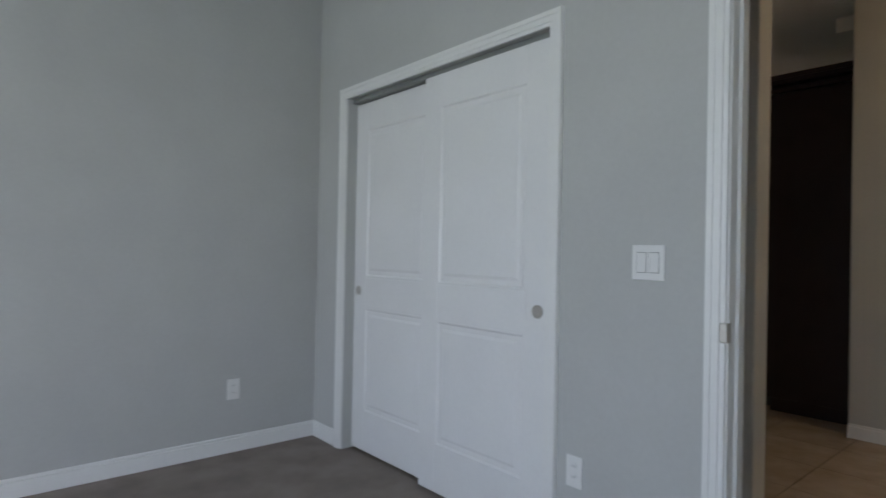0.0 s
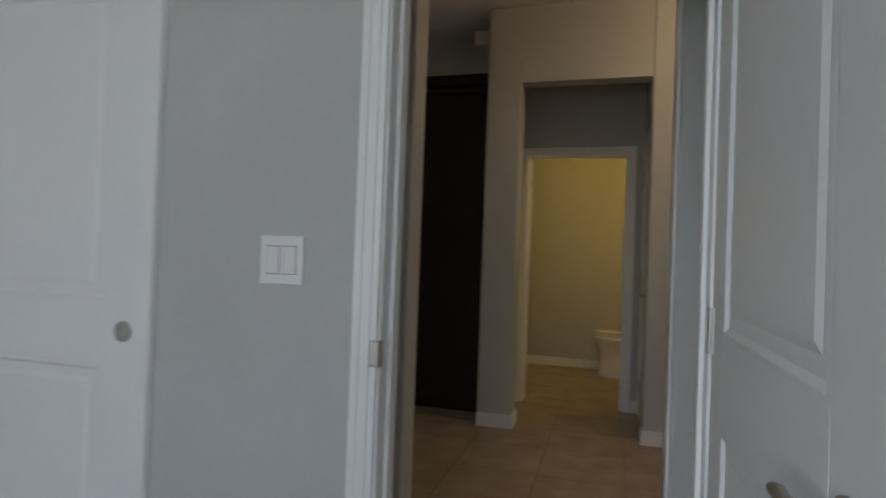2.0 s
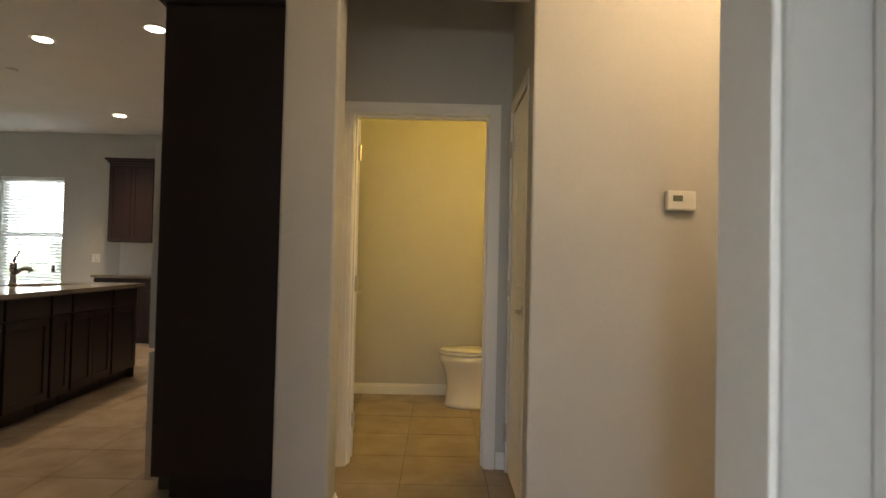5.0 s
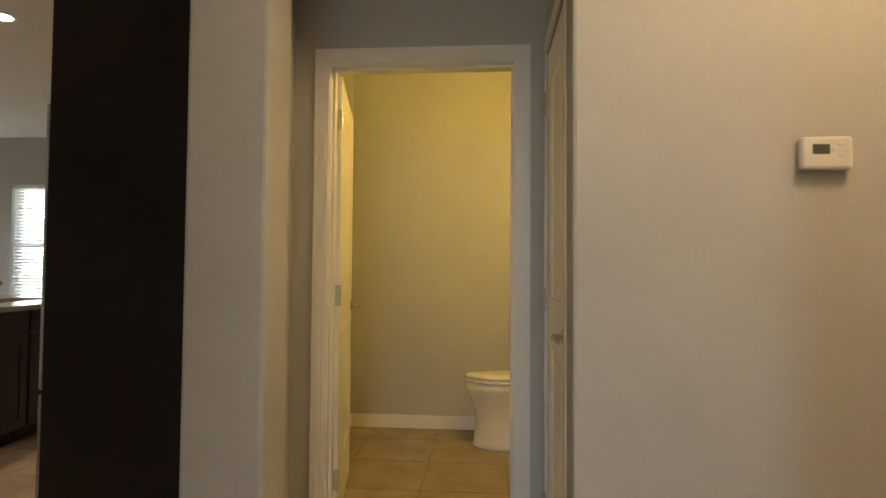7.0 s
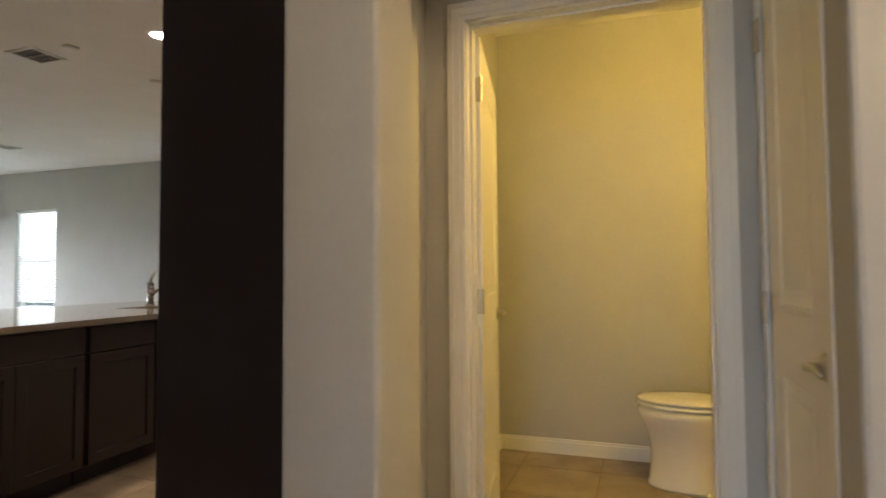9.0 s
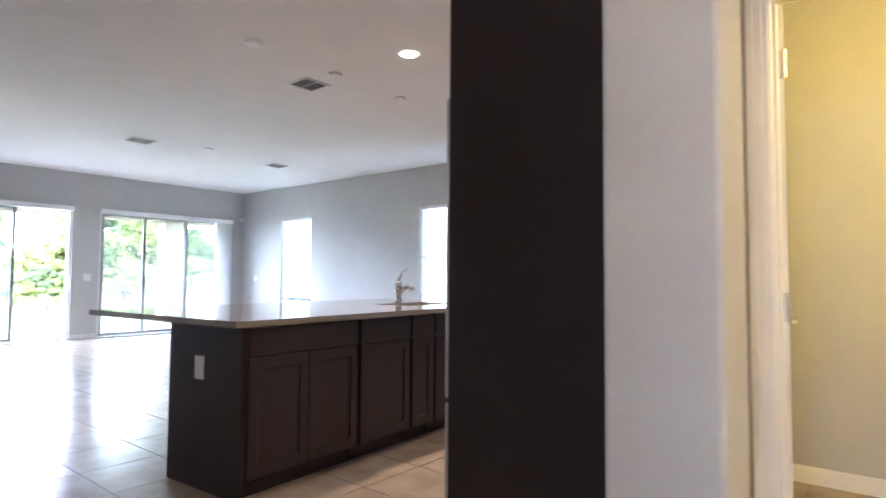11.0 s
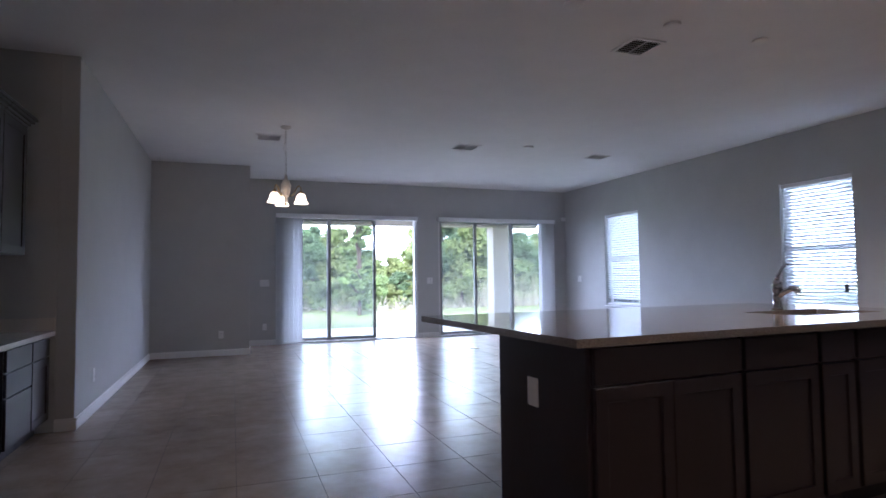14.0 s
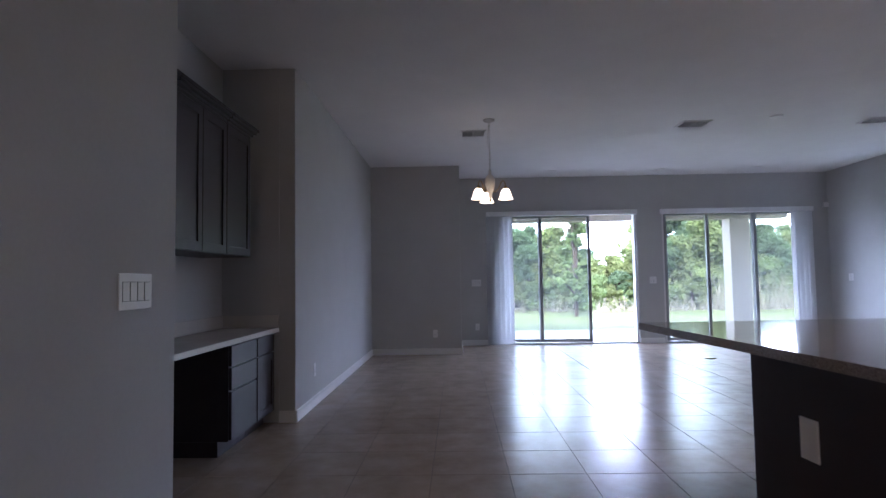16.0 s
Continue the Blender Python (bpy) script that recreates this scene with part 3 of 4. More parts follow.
def wall_plate(name, w, h, m, kind, label, category, gangs=1):
    """A cover plate about the origin, facing -y."""
    p = tagged(new(name), label, category)
    part("plate", box(-w / 2, -0.006, -h / 2, w / 2, 0.0, h / 2, 0.003), PLASTIC, p)
    for g in range(gangs):
        gx = (g - (gangs - 1) / 2) * 0.046
        if kind == "switch":
            bm = box(gx - 0.0165, -0.0085, -0.033, gx + 0.0165, -0.005, 0.033, 0.001)
            part("rocker", bm, PLASTIC, p)
            # near-black box behind each rocker paints in the shade of its gap
            part("seam", box(gx - 0.0178, -0.0066, -0.0345, gx + 0.0178, -0.004, 0.0345), GRILLE, p, "dark backing painted for the shaded gap round the rocker")
        elif kind == "outlet":
            for dz in (-0.02, 0.02):
                part("socket", lathe([(0, 0), (0.0165, 0), (0.0165, 0.002), (0.0, 0.0022)], (gx, -0.0058, dz), 16, pose(0, 0, 0, 90, 0, 0)), PLASTIC, p)
                for dx in (-0.006, 0.006):
                    part("slot", box(gx + dx - 0.001, -0.0086, dz - 0.003, gx + dx + 0.001, -0.007, dz + 0.005), GRILLE, p)
    p.matrix_basis = m
    return p


# facing -y as built; 180 faces +y, 90 faces +x, -90 faces -x
wall_plate("light_switch", 0.118, 0.118, pose(0.964, 2.81, 1.145, 0, 0, 0), "switch", "white double rocker light switch on grey wall", "light switch", 2)
wall_plate("wall_outlet", 0.072, 0.118, pose(0.68, 2.81, 0.36, 0, 0, 0), "outlet", "white duplex outlet low on the bedroom wall", "outlet")
wall_plate("wall_outlet", 0.072, 0.118, pose(-1.31, 2.29, 0.36, 0, 0, 90), "outlet", "white duplex outlet low on the bedroom wall", "outlet")
wall_plate("light_switch", 0.072, 0.118, pose(2.858, 5.55, 1.14, 0, 0, 0), "switch", "white single rocker light switch on the hall wall", "light switch", 1)
wall_plate("light_switch", 0.21, 0.128, pose(-1.86, FACE, 1.11, 0, 0, 180), "switch", "white four-gang rocker light switch on grey wall", "light switch", 4)
wall_plate("wall_outlet", 0.072, 0.118, pose(-5.19, 3.585, 0.33, 0, 0, 180), "outlet", "white outlet low on the great room wall", "outlet")
wall_plate("wall_outlet", 0.072, 0.118, pose(-8.82, 4.57, 0.32, 0, 0, 90), "outlet", "white outlet low on the projecting wall", "outlet")
wall_plate("wall_outlet", 0.072, 0.118, pose(-10.0, 5.265, 0.32, 0, 0, 90), "outlet", "white outlet low beside the sliding door", "outlet")
wall_plate("light_switch", 0.16, 0.118, pose(-10.0, 5.26, 1.09, 0, 0, 90), "switch", "white rocker light switches beside the sliding door", "light switch", 3)
wall_plate("light_switch", 0.118, 0.118, pose(-10.0, 8.345, 1.095, 0, 0, 90), "switch", "white rocker light switch between the sliding doors", "light switch", 2)
wall_plate("cover_plate", 0.082, 0.125, TURN @ pose(-1.60, ISY0, 0.64, 0, 0, 0), "blank", "plain white cover plate on the dark island end", "cover plate")
wall_plate("light_switch", 0.118, 0.118, pose(-9.48, 11.41, 1.095, 0, 0, 0), "switch", "white rocker light switch near the corner", "light switch", 2)
wall_plate("light_switch", 0.118, 0.118, pose(-3.40, 11.41, 1.135, 0, 0, 0), "switch", "white rocker light switch beside the kitchen counter", "light switch", 2)


def thermostat():
    t = thing("thermostat", (2.614, 5.55, 1.472), "white digital thermostat on the hall wall", "thermostat")
    part("case", box(2.549, 5.522, 1.428, 2.679, 5.55, 1.516, 0.010, seg=3), PLASTIC, t)
    part("screen", box(2.576, 5.5205, 1.468, 2.619, 5.524, 1.494, 0.001), SCREEN, t, "small grey display")
    for dx, dz in ((0.0, 0.014), (0.0, -0.014), (0.016, 0.0), (-0.016, 0.0)):
        part("button", box(2.646 + dx - 0.006, 5.519, 1.480 + dz - 0.003, 2.646 + dx + 0.006, 5.523, 1.480 + dz + 0.003, 0.001), VENTW, t)
    part("seam", box(2.584, 5.5208, 1.442, 2.649, 5.523, 1.444), VENTW, t)


thermostat()


def fridge_bay():
    p = thing("tall_panel", (0.49, 5.885, 0), "tall espresso end panel beside the refrigerator", "cabinet panel")
    part("panel", box(0.178, 5.870, 0.10, 0.838, 5.898, 2.44, 0.003), ESPRESSO, p)
    part("toe", box(0.27, 5.875, 0.0, 0.838, 5.896, 0.10, 0.0), ESPRESSO, p)
    c = thing("over_fridge_cabinet", (0.45, 6.330, 1.84), "espresso cabinet over the refrigerator with crown moulding", "cabinet")
    part("body", box(0.195, 5.900, 1.86, 0.838, 6.840, 2.44, 0.002), ESPRESSO, c)
    bm = bmesh.new()
    for z, d in ((2.44, 0.012), (2.44, 0.03), (2.50, 0.05), (2.535, 0.062)):
        box(0.178 - d, 5.870 - d, z, 0.838, 6.840, z + 0.036, 0.004, bm)
    part("crown", bm, ESPRESSO, c)
    for y0, y1 in ((5.905, 6.365), (6.375, 6.835)):
        bmx = box(0.176, y0, 1.87, 0.195, y1, 2.46, 0.003)
        part("door", bmx, ESPRESSO, c)
    part("tall_side", box(0.178, 6.842, 0.0, 0.838, 6.865, 2.44, 0.002), ESPRESSO, c)
    f = thing("refrigerator", (0.45, 6.370, 0), "stainless steel refrigerator with bottom freezer", "refrigerator")
    part("body", box(0.193, 5.920, 0.02, 0.80, 6.820, 1.76, 0.004), DARKP, f, "grey steel case")
    part("freezer_door", box(0.118, 5.925, 0.06, 0.19, 6.815, 0.70, 0.010), STEEL, f)
    part("door", box(0.118, 5.925, 0.715, 0.19, 6.367, 1.76, 0.010), STEEL, f)
    part("door", box(0.118, 6.373, 0.715, 0.19, 6.815, 1.76, 0.010), STEEL, f)
    for y in (6.335, 6.405):
        part("handle", tube([(0.118, y, 0.86), (0.073, y, 0.89), (0.073, y, 1.55), (0.118, y, 1.58)], 0.012), STEEL, f, smooth=True)
    part("handle", tube([(0.118, 6.030, 0.64), (0.073, 6.060, 0.64), (0.073, 6.680, 0.64), (0.118, 6.710, 0.64)], 0.012), STEEL, f, smooth=True)


fridge_bay()


def north_run():
    y = 11.39
    x = -3.05
    widths = [0.62, 0.76, 0.76, 0.76, 0.76]
    for i, w in enumerate(widths):
        fr = [("drawer", 0.005, w - 0.005, 0.725, 0.865), ("door", 0.005, w / 2 - 0.002, 0.112, 0.715), ("door", w / 2 + 0.002, w - 0.005, 0.112, 0.715)]
        base_cabinet("base_cabinet", w - 0.002, 0.60, 0.875, fr, pose(x, y - 0.60, 0), "espresso shaker base cabinet along the kitchen wall", "kitchen base cabinets")
        u = tagged(new("wall_cabinet"), "espresso shaker wall cabinet with crown moulding", "cabinet", "kitchen wall cabinets")
        part("body", box(0, 0, 0, w - 0.002, 0.32, 1.07, 0.002), ESPRESSO, u)
        shaker("door", 0.004, w / 2 - 0.002, 0.004, 1.066, u)
        shaker("door", w / 2 + 0.002, w - 0.006, 0.004, 1.066, u)
        bm = bmesh.new()
        for z, d in ((1.07, 0.0), (1.10, 0.02), (1.13, 0.045)):
            box(-0.0 if i else -d, -0.02 - d, z, w - 0.002, 0.32, z + 0.031, 0.003, bm)
        part("crown", bm, ESPRESSO, u)
        u.matrix_basis = pose(x, y - 0.32, 1.37)
        x += w
    ct = box(-3.08, y - 0.635, 0.877, x, y, 0.91, 0.004)
    tagged(part("kitchen_countertop", ct, GRANITE, None), "speckled granite countertop along the kitchen wall", "countertop")
    struct("backsplash", box(-3.05, 11.395, 0.912, 0.65, 11.408, 1.369, 0.0), SPLASH, "white tile backsplash", "backsplash")


north_run()


# ---- desk nook ----
def desk_nook():
    z, back, front, west, east = 0.772, 2.972, 3.45, -4.562, -2.165
    ct = box(west, back + 0.002, z - 0.036, east, front, z, 0.004)
    tagged(part("desk_countertop", ct, QUARTZ, None), "cream stone desk countertop in the nook", "countertop")
    up = thing("desk_upstand", (west, back, z), "cream stone upstand behind the desk", "backsplash")
    part("back_strip", box(west, back, z + 0.001, east, back + 0.019, z + 0.10, 0.002), QUARTZ, up)
    part("side_strip", box(west, back + 0.021, z + 0.001, west + 0.019, front, z + 0.10, 0.002), QUARTZ, up)
    h = z - 0.038
    y = front - 0.045
    base_cabinet("desk_cabinet", 0.495, 0.40, h, [("drawer", 0.006, 0.489, h - 0.145, h - 0.012), ("drawer", 0.006, 0.489, h - 0.30, h - 0.155), ("drawer", 0.006, 0.489, 0.11, h - 0.31)],
                 pose(-3.625, y, 0, 0, 0, 180), "espresso drawer cabinet under the desk counter", "desk cabinets")
    base_cabinet("desk_cabinet", 0.40, 0.40, h, [("drawer", 0.006, 0.394, h - 0.145, h - 0.012), ("door", 0.006, 0.394, 0.11, h - 0.155)],
                 pose(-4.124, y, 0, 0, 0, 180), "espresso cabinet with drawer and door under the desk counter", "desk cabinets")
    for x1, w, nd in ((-2.17, 0.815, 2), (-2.988, 0.755, 2), (-3.746, 0.455, 1)):
        u = tagged(new("wall_cabinet"), "espresso shaker wall cabinet over the desk", "cabinet", "desk wall cabinets")
        d = 0.35
        part("body", box(0, 0, 0, w, d, 0.915, 0.002), ESPRESSO, u)
        for i in range(nd):
            shaker("door", w * i / nd + 0.003, w * (i + 1) / nd - 0.003, 0.004, 0.911, u)
        bm = bmesh.new()
        for zz, o in ((0.915, 0.0), (0.935, 0.015), (0.955, 0.035), (0.975, 0.05)):
            box(0, -0.02 - o, zz, w + (o if nd == 1 else 0), d, zz + 0.021, 0.003, bm)
        part("crown", bm, ESPRESSO, u)
        u.matrix_basis = pose(x1, back + d, 1.335, 0, 0, 180)


desk_nook()


# ---- sliding doors with vertical blinds ----
def slider(name, y0, y1, panes, blind, label):
    s = tagged(new(name), label, "sliding door", kind="structure")
    x, top = -10.09, 2.28
    bm = box(x - 0.06, y0, 0.0, x + 0.06, y0 + 0.04, top, 0.003)
    box(x - 0.06, y1 - 0.04, 0.0, x + 0.06, y1, top, 0.003, bm)
    box(x - 0.06, y0, top, x + 0.06, y1, top + 0.02, 0.0, bm)
    box(x - 0.06, y0, 0.0, x + 0.06, y1, 0.025, 0.002, bm)
    part("door_frame", bm, FRAMEW, s, "white frame and sill track")
    for i, (a, b, off) in enumerate(panes):
        xx = x + off
        f = box(xx - 0.018, a, 0.03, xx + 0.018, a + 0.055, top - 0.005, 0.003)
        box(xx - 0.018, b - 0.055, 0.03, xx + 0.018, b, top - 0.005, 0.003, f)
        box(xx - 0.018, a + 0.055, 0.03, xx + 0.018, b - 0.055, 0.085, 0.003, f)
        box(xx - 0.018, a + 0.055, top - 0.055, xx + 0.018, b - 0.055, top - 0.005, 0.003, f)
        sash = part("sash", f, FRAME, s, "grey bronze metal sash")
        g = part("pane", box(xx - 0.003, a + 0.055, 0.085, xx + 0.003, b - 0.055, top - 0.055), TINTED, sash, "tinted glass")
        g.visible_shadow = False
        part("pull", box(xx + 0.018, b - 0.036, 0.92, xx + 0.04, b - 0.014, 1.12, 0.004), DARKP, sash)
    v0, v1, b0, b1 = blind
    val = thing("vertical_blind", (-9.94, (v0 + v1) / 2, 2.33), "white vertical blind drawn aside under its valance", "blind", "vertical blinds")
    vb = box(-9.998, v0, 2.25, -9.89, v1, 2.33, 0.004)
    part("valance", vb, BLIND, val)
    n = int((b1 - b0) / 0.026)
    for i in range(n):
        yy = b0 + (i + 0.5) * (b1 - b0) / n
        a = radians(20 + 6 * math.sin(i * 2.1))
        slat = box(-0.043, -0.0009, 0.03, 0.043, 0.0009, 2.248)
        bmesh.ops.transform(slat, matrix=Matrix.Translation((-9.945, yy, 0)) @ Matrix.Rotation(a, 4, "Z"), verts=slat.verts)
        part("slat", slat, BLIND, val)


slider("door_4", *SL1, [(5.54, 6.425, -0.025), (6.38, 7.285, 0.02)], (5.45, 8.08, 5.45, 5.90), "sliding glass patio door, one leaf slid open")
slider("door_5", *SL2, [(8.57, 9.37, 0.02), (9.325, 10.185, -0.025), (10.14, 11.03, 0.02)], (8.50, 11.105, 10.755, 11.085), "sliding glass patio door with three panes")


# ---- windows with horizontal blinds ----
def tall_window(x0, x1, z0, z1, tilt, tag):
    w = tagged(new("window_1"), "tall white single-hung window in the grey wall", "window", kind="structure")
    y = 11.540
    bm = bmesh.new()
    for a, b, lo, hi in ((x0, x0 + 0.045, z0, z1), (x1 - 0.045, x1, z0, z1), (x0, x1, z0, z0 + 0.05), (x0, x1, z1 - 0.05, z1), (x0, x1, (z0 + z1) / 2 - 0.02, (z0 + z1) / 2 + 0.02)):
        box(a, y - 0.03, lo, b, y + 0.03, hi, 0.003, bm)
    part("window_frame", bm, FRAMEW, w)
    mid = (z0 + z1) / 2
    for lo, hi in ((z0 + 0.05, mid - 0.02), (mid + 0.02, z1 - 0.05)):
        g = part("pane", box(x0 + 0.045, y - 0.003, lo, x1 - 0.045, y + 0.003, hi), GLASS, w, "clear glass")
        g.visible_shadow = False
    part("window_sill", box(x0 - 0.0, 11.370, z0 - 0.022, x1 + 0.0, y - 0.03, z0 - 0.002, 0.004), TRIM, w, "white sill")
    b = thing("window_blind", ((x0 + x1) / 2, 11.450, z1), "white horizontal slat blind let down over the window", "blind", "window blinds")
    part("head_rail", box(x0 + 0.01, 11.422, z1 - 0.055, x1 - 0.01, 11.480, z1 - 0.004, 0.003), BLIND, b)
    n = int((z1 - z0 - 0.12) / 0.044)
    for i in range(n):
        z = z1 - 0.075 - i * 0.044
        s = box(x0 + 0.015, -0.0245, -0.0012, x1 - 0.015, 0.0245, 0.0012)
        bmesh.ops.transform(s, matrix=Matrix.Translation((0, 11.455, z)) @ Matrix.Rotation(radians(tilt), 4, "X"), verts=s.verts)
        part("slat", s, BLIND, b)
    part("bottom_rail", box(x0 + 0.015, 11.432, z0 + 0.012, x1 - 0.015, 11.478, z0 + 0.035, 0.003), BLIND, b)
    for xx in (x0 + 0.15, x1 - 0.15):
        part("cord", tube([(xx, 11.455, z0 + 0.02), (xx, 11.455, z1 - 0.03)], 0.0015, 5), BLIND, b)
    if tag:
        tx, tz = x0 + 0.88 * (x1 - x0), z1 - 0.785 * (z1 - z0)
        part("cord_tag", box(tx - 0.026, 11.406, tz - 0.05, tx + 0.026, 11.410, tz + 0.05, 0.0015), DARKP, b, "dark tag on the lift cord")
        part("lift_cord", tube([(tx, 11.413, tz), (tx, 11.413, z1 - 0.05)], 0.0014, 5), BLIND, b)
    part("wand", tube([(x0 + 0.07, 11.415, z1 - 0.06), (x0 + 0.07, 11.412, z1 - 0.75)], 0.004, 6), BLIND, b)


for wx in WIN:
    tall_window(*wx, -42, wx[0] > -7)

# bedroom window, behind the walker
bw = tagged(new("window_2"), "wide white bedroom window", "window", kind="structure")
bm = bmesh.new()
for a, b, lo, hi in ((-0.2, -0.15, 0.6, 2.4), (2.35, 2.4, 0.6, 2.4), (-0.2, 2.4, 0.6, 0.65), (-0.2, 2.4, 2.35, 2.4), (1.07, 1.13, 0.6, 2.4)):
    box(a, -1.70, lo, b, -1.65, hi, 0.003, bm)
part("window_frame", bm, FRAMEW, bw)


# ---- ceiling fittings ----
def vent(x, y, w, d, label, backing=None):
    v = thing("ceiling_vent", (x, y, H), label, "air vent", "ceiling vents")
    bm = bmesh.new()
    f = 0.028
    box(x - w / 2, y - d / 2, H - 0.012, x - w / 2 + f, y + d / 2, H - 0.001, 0.003, bm)
    box(x + w / 2 - f, y - d / 2, H - 0.012, x + w / 2, y + d / 2, H - 0.001, 0.003, bm)
    box(x - w / 2 + f, y - d / 2, H - 0.012, x + w / 2 - f, y - d / 2 + f, H - 0.001, 0.003, bm)
    box(x - w / 2 + f, y + d / 2 - f, H - 0.012, x + w / 2 - f, y + d / 2, H - 0.001, 0.003, bm)
    box(x - w / 2 + f, y - 0.006, H - 0.011, x + w / 2 - f, y + 0.006, H - 0.001, 0.0, bm)
    part("frame", bm, VENTW, v)
    # this sheet paints in the shade behind the white slats
    part("backing", box(x - w / 2 + f, y - d / 2 + f, H - 0.004, x + w / 2 - f, y + d / 2 - f, H - 0.001), backing or GRILLE, v)
    n = 7
    for i in range(n):
        xx = x - w / 2 + f + (i + 0.5) * (w - 2 * f) / n
        s = box(-0.009, -d / 2 + f, -0.001, 0.009, d / 2 - f, 0.001)
        bmesh.ops.transform(s, matrix=Matrix.Translation((xx, y, H - 0.008)) @ Matrix.Rotation(radians(38), 4, "Y"), verts=s.verts)
        part("slat", s, VENTW, v)


# paler tone for the weaker shade painted behind the other vents' slats
GREYV = material("vent_shade_grey", (0.34, 0.34, 0.345), 0.7, var=0.1)
vent(-2.985, 7.712, 0.30, 0.30, "white square ceiling air vent with shade painted behind its louvres")
vent(-6.61, 7.738, 0.30, 0.34, "white ceiling air vent with shade painted behind its louvres", GREYV)
vent(-6.83, 5.15, 0.30, 0.32, "white ceiling air vent beside the chandelier", GREYV)
vent(-6.64, 9.89, 0.25, 0.32, "white ceiling air vent with shade painted behind its louvres", GREYV)


def detector(x, y, r, label, cat):
    d = thing("smoke_detector" if cat == "smoke detector" else "ceiling_cover", (x, y, H), label, cat)
    part("cap", lathe([(0.0, H - 0.020), (r * 0.72, H - 0.020), (r * 0.9, H - 0.016), (r, H - 0.009), (r, H - 0.001), (0.0, H - 0.0005)], (x, y, 0)), PLASTIC, d, smooth=True)
    part("slots", lathe([(r * 0.94, H - 0.0145), (r * 0.955, H - 0.0145), (r * 0.955, H - 0.0125), (r * 0.94, H - 0.0125)], (x, y, 0)), VENTW, d)


detector(-2.53, 6.838, 0.07, "white round smoke detector on the ceiling", "smoke detector")
detector(-2.574, 7.686, 0.06, "small white round cover on the ceiling", "cover plate")
detector(-2.59, 8.546, 0.06, "small white round cover on the ceiling", "cover plate")
detector(-6.35, 8.568, 0.07, "white round smoke detector on the ceiling", "smoke detector")


def can_light(x, y, lit):
    c = thing("recessed_light", (x, y, H), "lit recessed ceiling downlight with white trim" if lit else "unlit recessed ceiling downlight with white trim", "downlight", "recessed lights")
    part("trim", lathe([(0.068, H - 0.002), (0.070, H - 0.007), (0.092, H - 0.006), (0.096, H - 0.001), (0.068, H - 0.0008)], (x, y, 0)), PLASTIC, c, smooth=True)
    part("lens", lathe([(0.0, H - 0.0045), (0.067, H - 0.0045), (0.067, H - 0.001), (0.0, H - 0.001)], (x, y, 0)), GLOWC if lit else VENTW, c)


for cx, cy in ((-1.738, 7.748), (-0.68, 7.47), (-2.50, 10.28)):
    can_light(cx, cy, True)
for cy in (6.53, 8.34, 9.93):
    can_light(-9.46, cy, False)


def chandelier(x, y):
    c = thing("chandelier", (x, y, H), "bronze chandelier with lit frosted bell glass shades", "chandelier")
    part("canopy", lathe([(0.0, H - 0.03), (0.03, H - 0.03), (0.062, H - 0.014), (0.066, H - 0.001), (0.0, H - 0.0005)], (x, y, 0)), NICKEL, c, smooth=True)
    n = 19
    for i in range(n):
        z = H - 0.045 - i * 0.031
        pts = [(0.010 * math.cos(t), 0, 0.019 * math.sin(t)) for t in [2 * math.pi * k / 10 for k in range(11)]]
        link = tube(pts, 0.0022, 5)
        bmesh.ops.transform(link, matrix=Matrix.Translation((x, y, z)) @ Matrix.Rotation(radians(90 * (i % 2)), 4, "Z"), verts=link.verts)
        part("chain_link", link, NICKEL, c)
    zb = 2.125
    part("cord", tube([(x + 0.006, y, H - 0.03), (x + 0.03, y - 0.02, H - 0.22), (x + 0.045, y - 0.03, H - 0.28), (x + 0.012, y, H - 0.34), (x + 0.004, y, zb + 0.30)], 0.0025, 5), NICKEL, c)
    zs = zb - 0.055
    part("stem", lathe([(0.0, zs - 0.02), (0.012, zs - 0.02), (0.022, zs), (0.018, zs + 0.03), (0.036, zs + 0.06), (0.052, zs + 0.12), (0.058, zs + 0.18), (0.036, zs + 0.235), (0.014, zs + 0.25), (0.018, zs + 0.275), (0.008, zs + 0.30), (0.0, zs + 0.305)], (x, y, 0)), CREAM, c, "cream turned centre column", smooth=True)
    part("finial", lathe([(0.0, zs - 0.065), (0.010, zs - 0.055), (0.016, zs - 0.04), (0.008, zs - 0.025), (0.012, zs - 0.018), (0.0, zs - 0.016)], (x, y, 0)), BRONZE, c, smooth=True)
    for k in range(3):
        a = radians(70 + 120 * k)
        ca, sa = math.cos(a), math.sin(a)
        pts = [(r, z) for r, z in ((0.02, 0.02), (0.06, -0.01), (0.10, 0.03), (0.125, 0.09), (0.15, 0.115), (0.172, 0.09), (0.178, 0.045))]
        arm = part("arm", tube([(x + r * ca, y + r * sa, zb + z) for r, z in pts], 0.007, 8), BRONZE, c, smooth=True)
        sx, sy = x + 0.178 * ca, y + 0.178 * sa
        part("holder", lathe([(0.0, zb + 0.05), (0.02, zb + 0.05), (0.026, zb + 0.02), (0.024, zb + 0.01), (0.0, zb + 0.008)], (sx, sy, 0)), BRONZE, arm, smooth=True)
        part("shade", lathe([(0.024, zb + 0.022), (0.040, zb + 0.012), (0.054, zb - 0.02), (0.064, zb - 0.06), (0.082, zb - 0.098), (0.078, zb - 0.098), (0.060, zb - 0.06), (0.05, zb - 0.02), (0.035, zb + 0.008)], (sx, sy, 0)), SHADE, arm, "lit frosted glass bell shade", smooth=True)


chandelier(-6.26, 5.31)


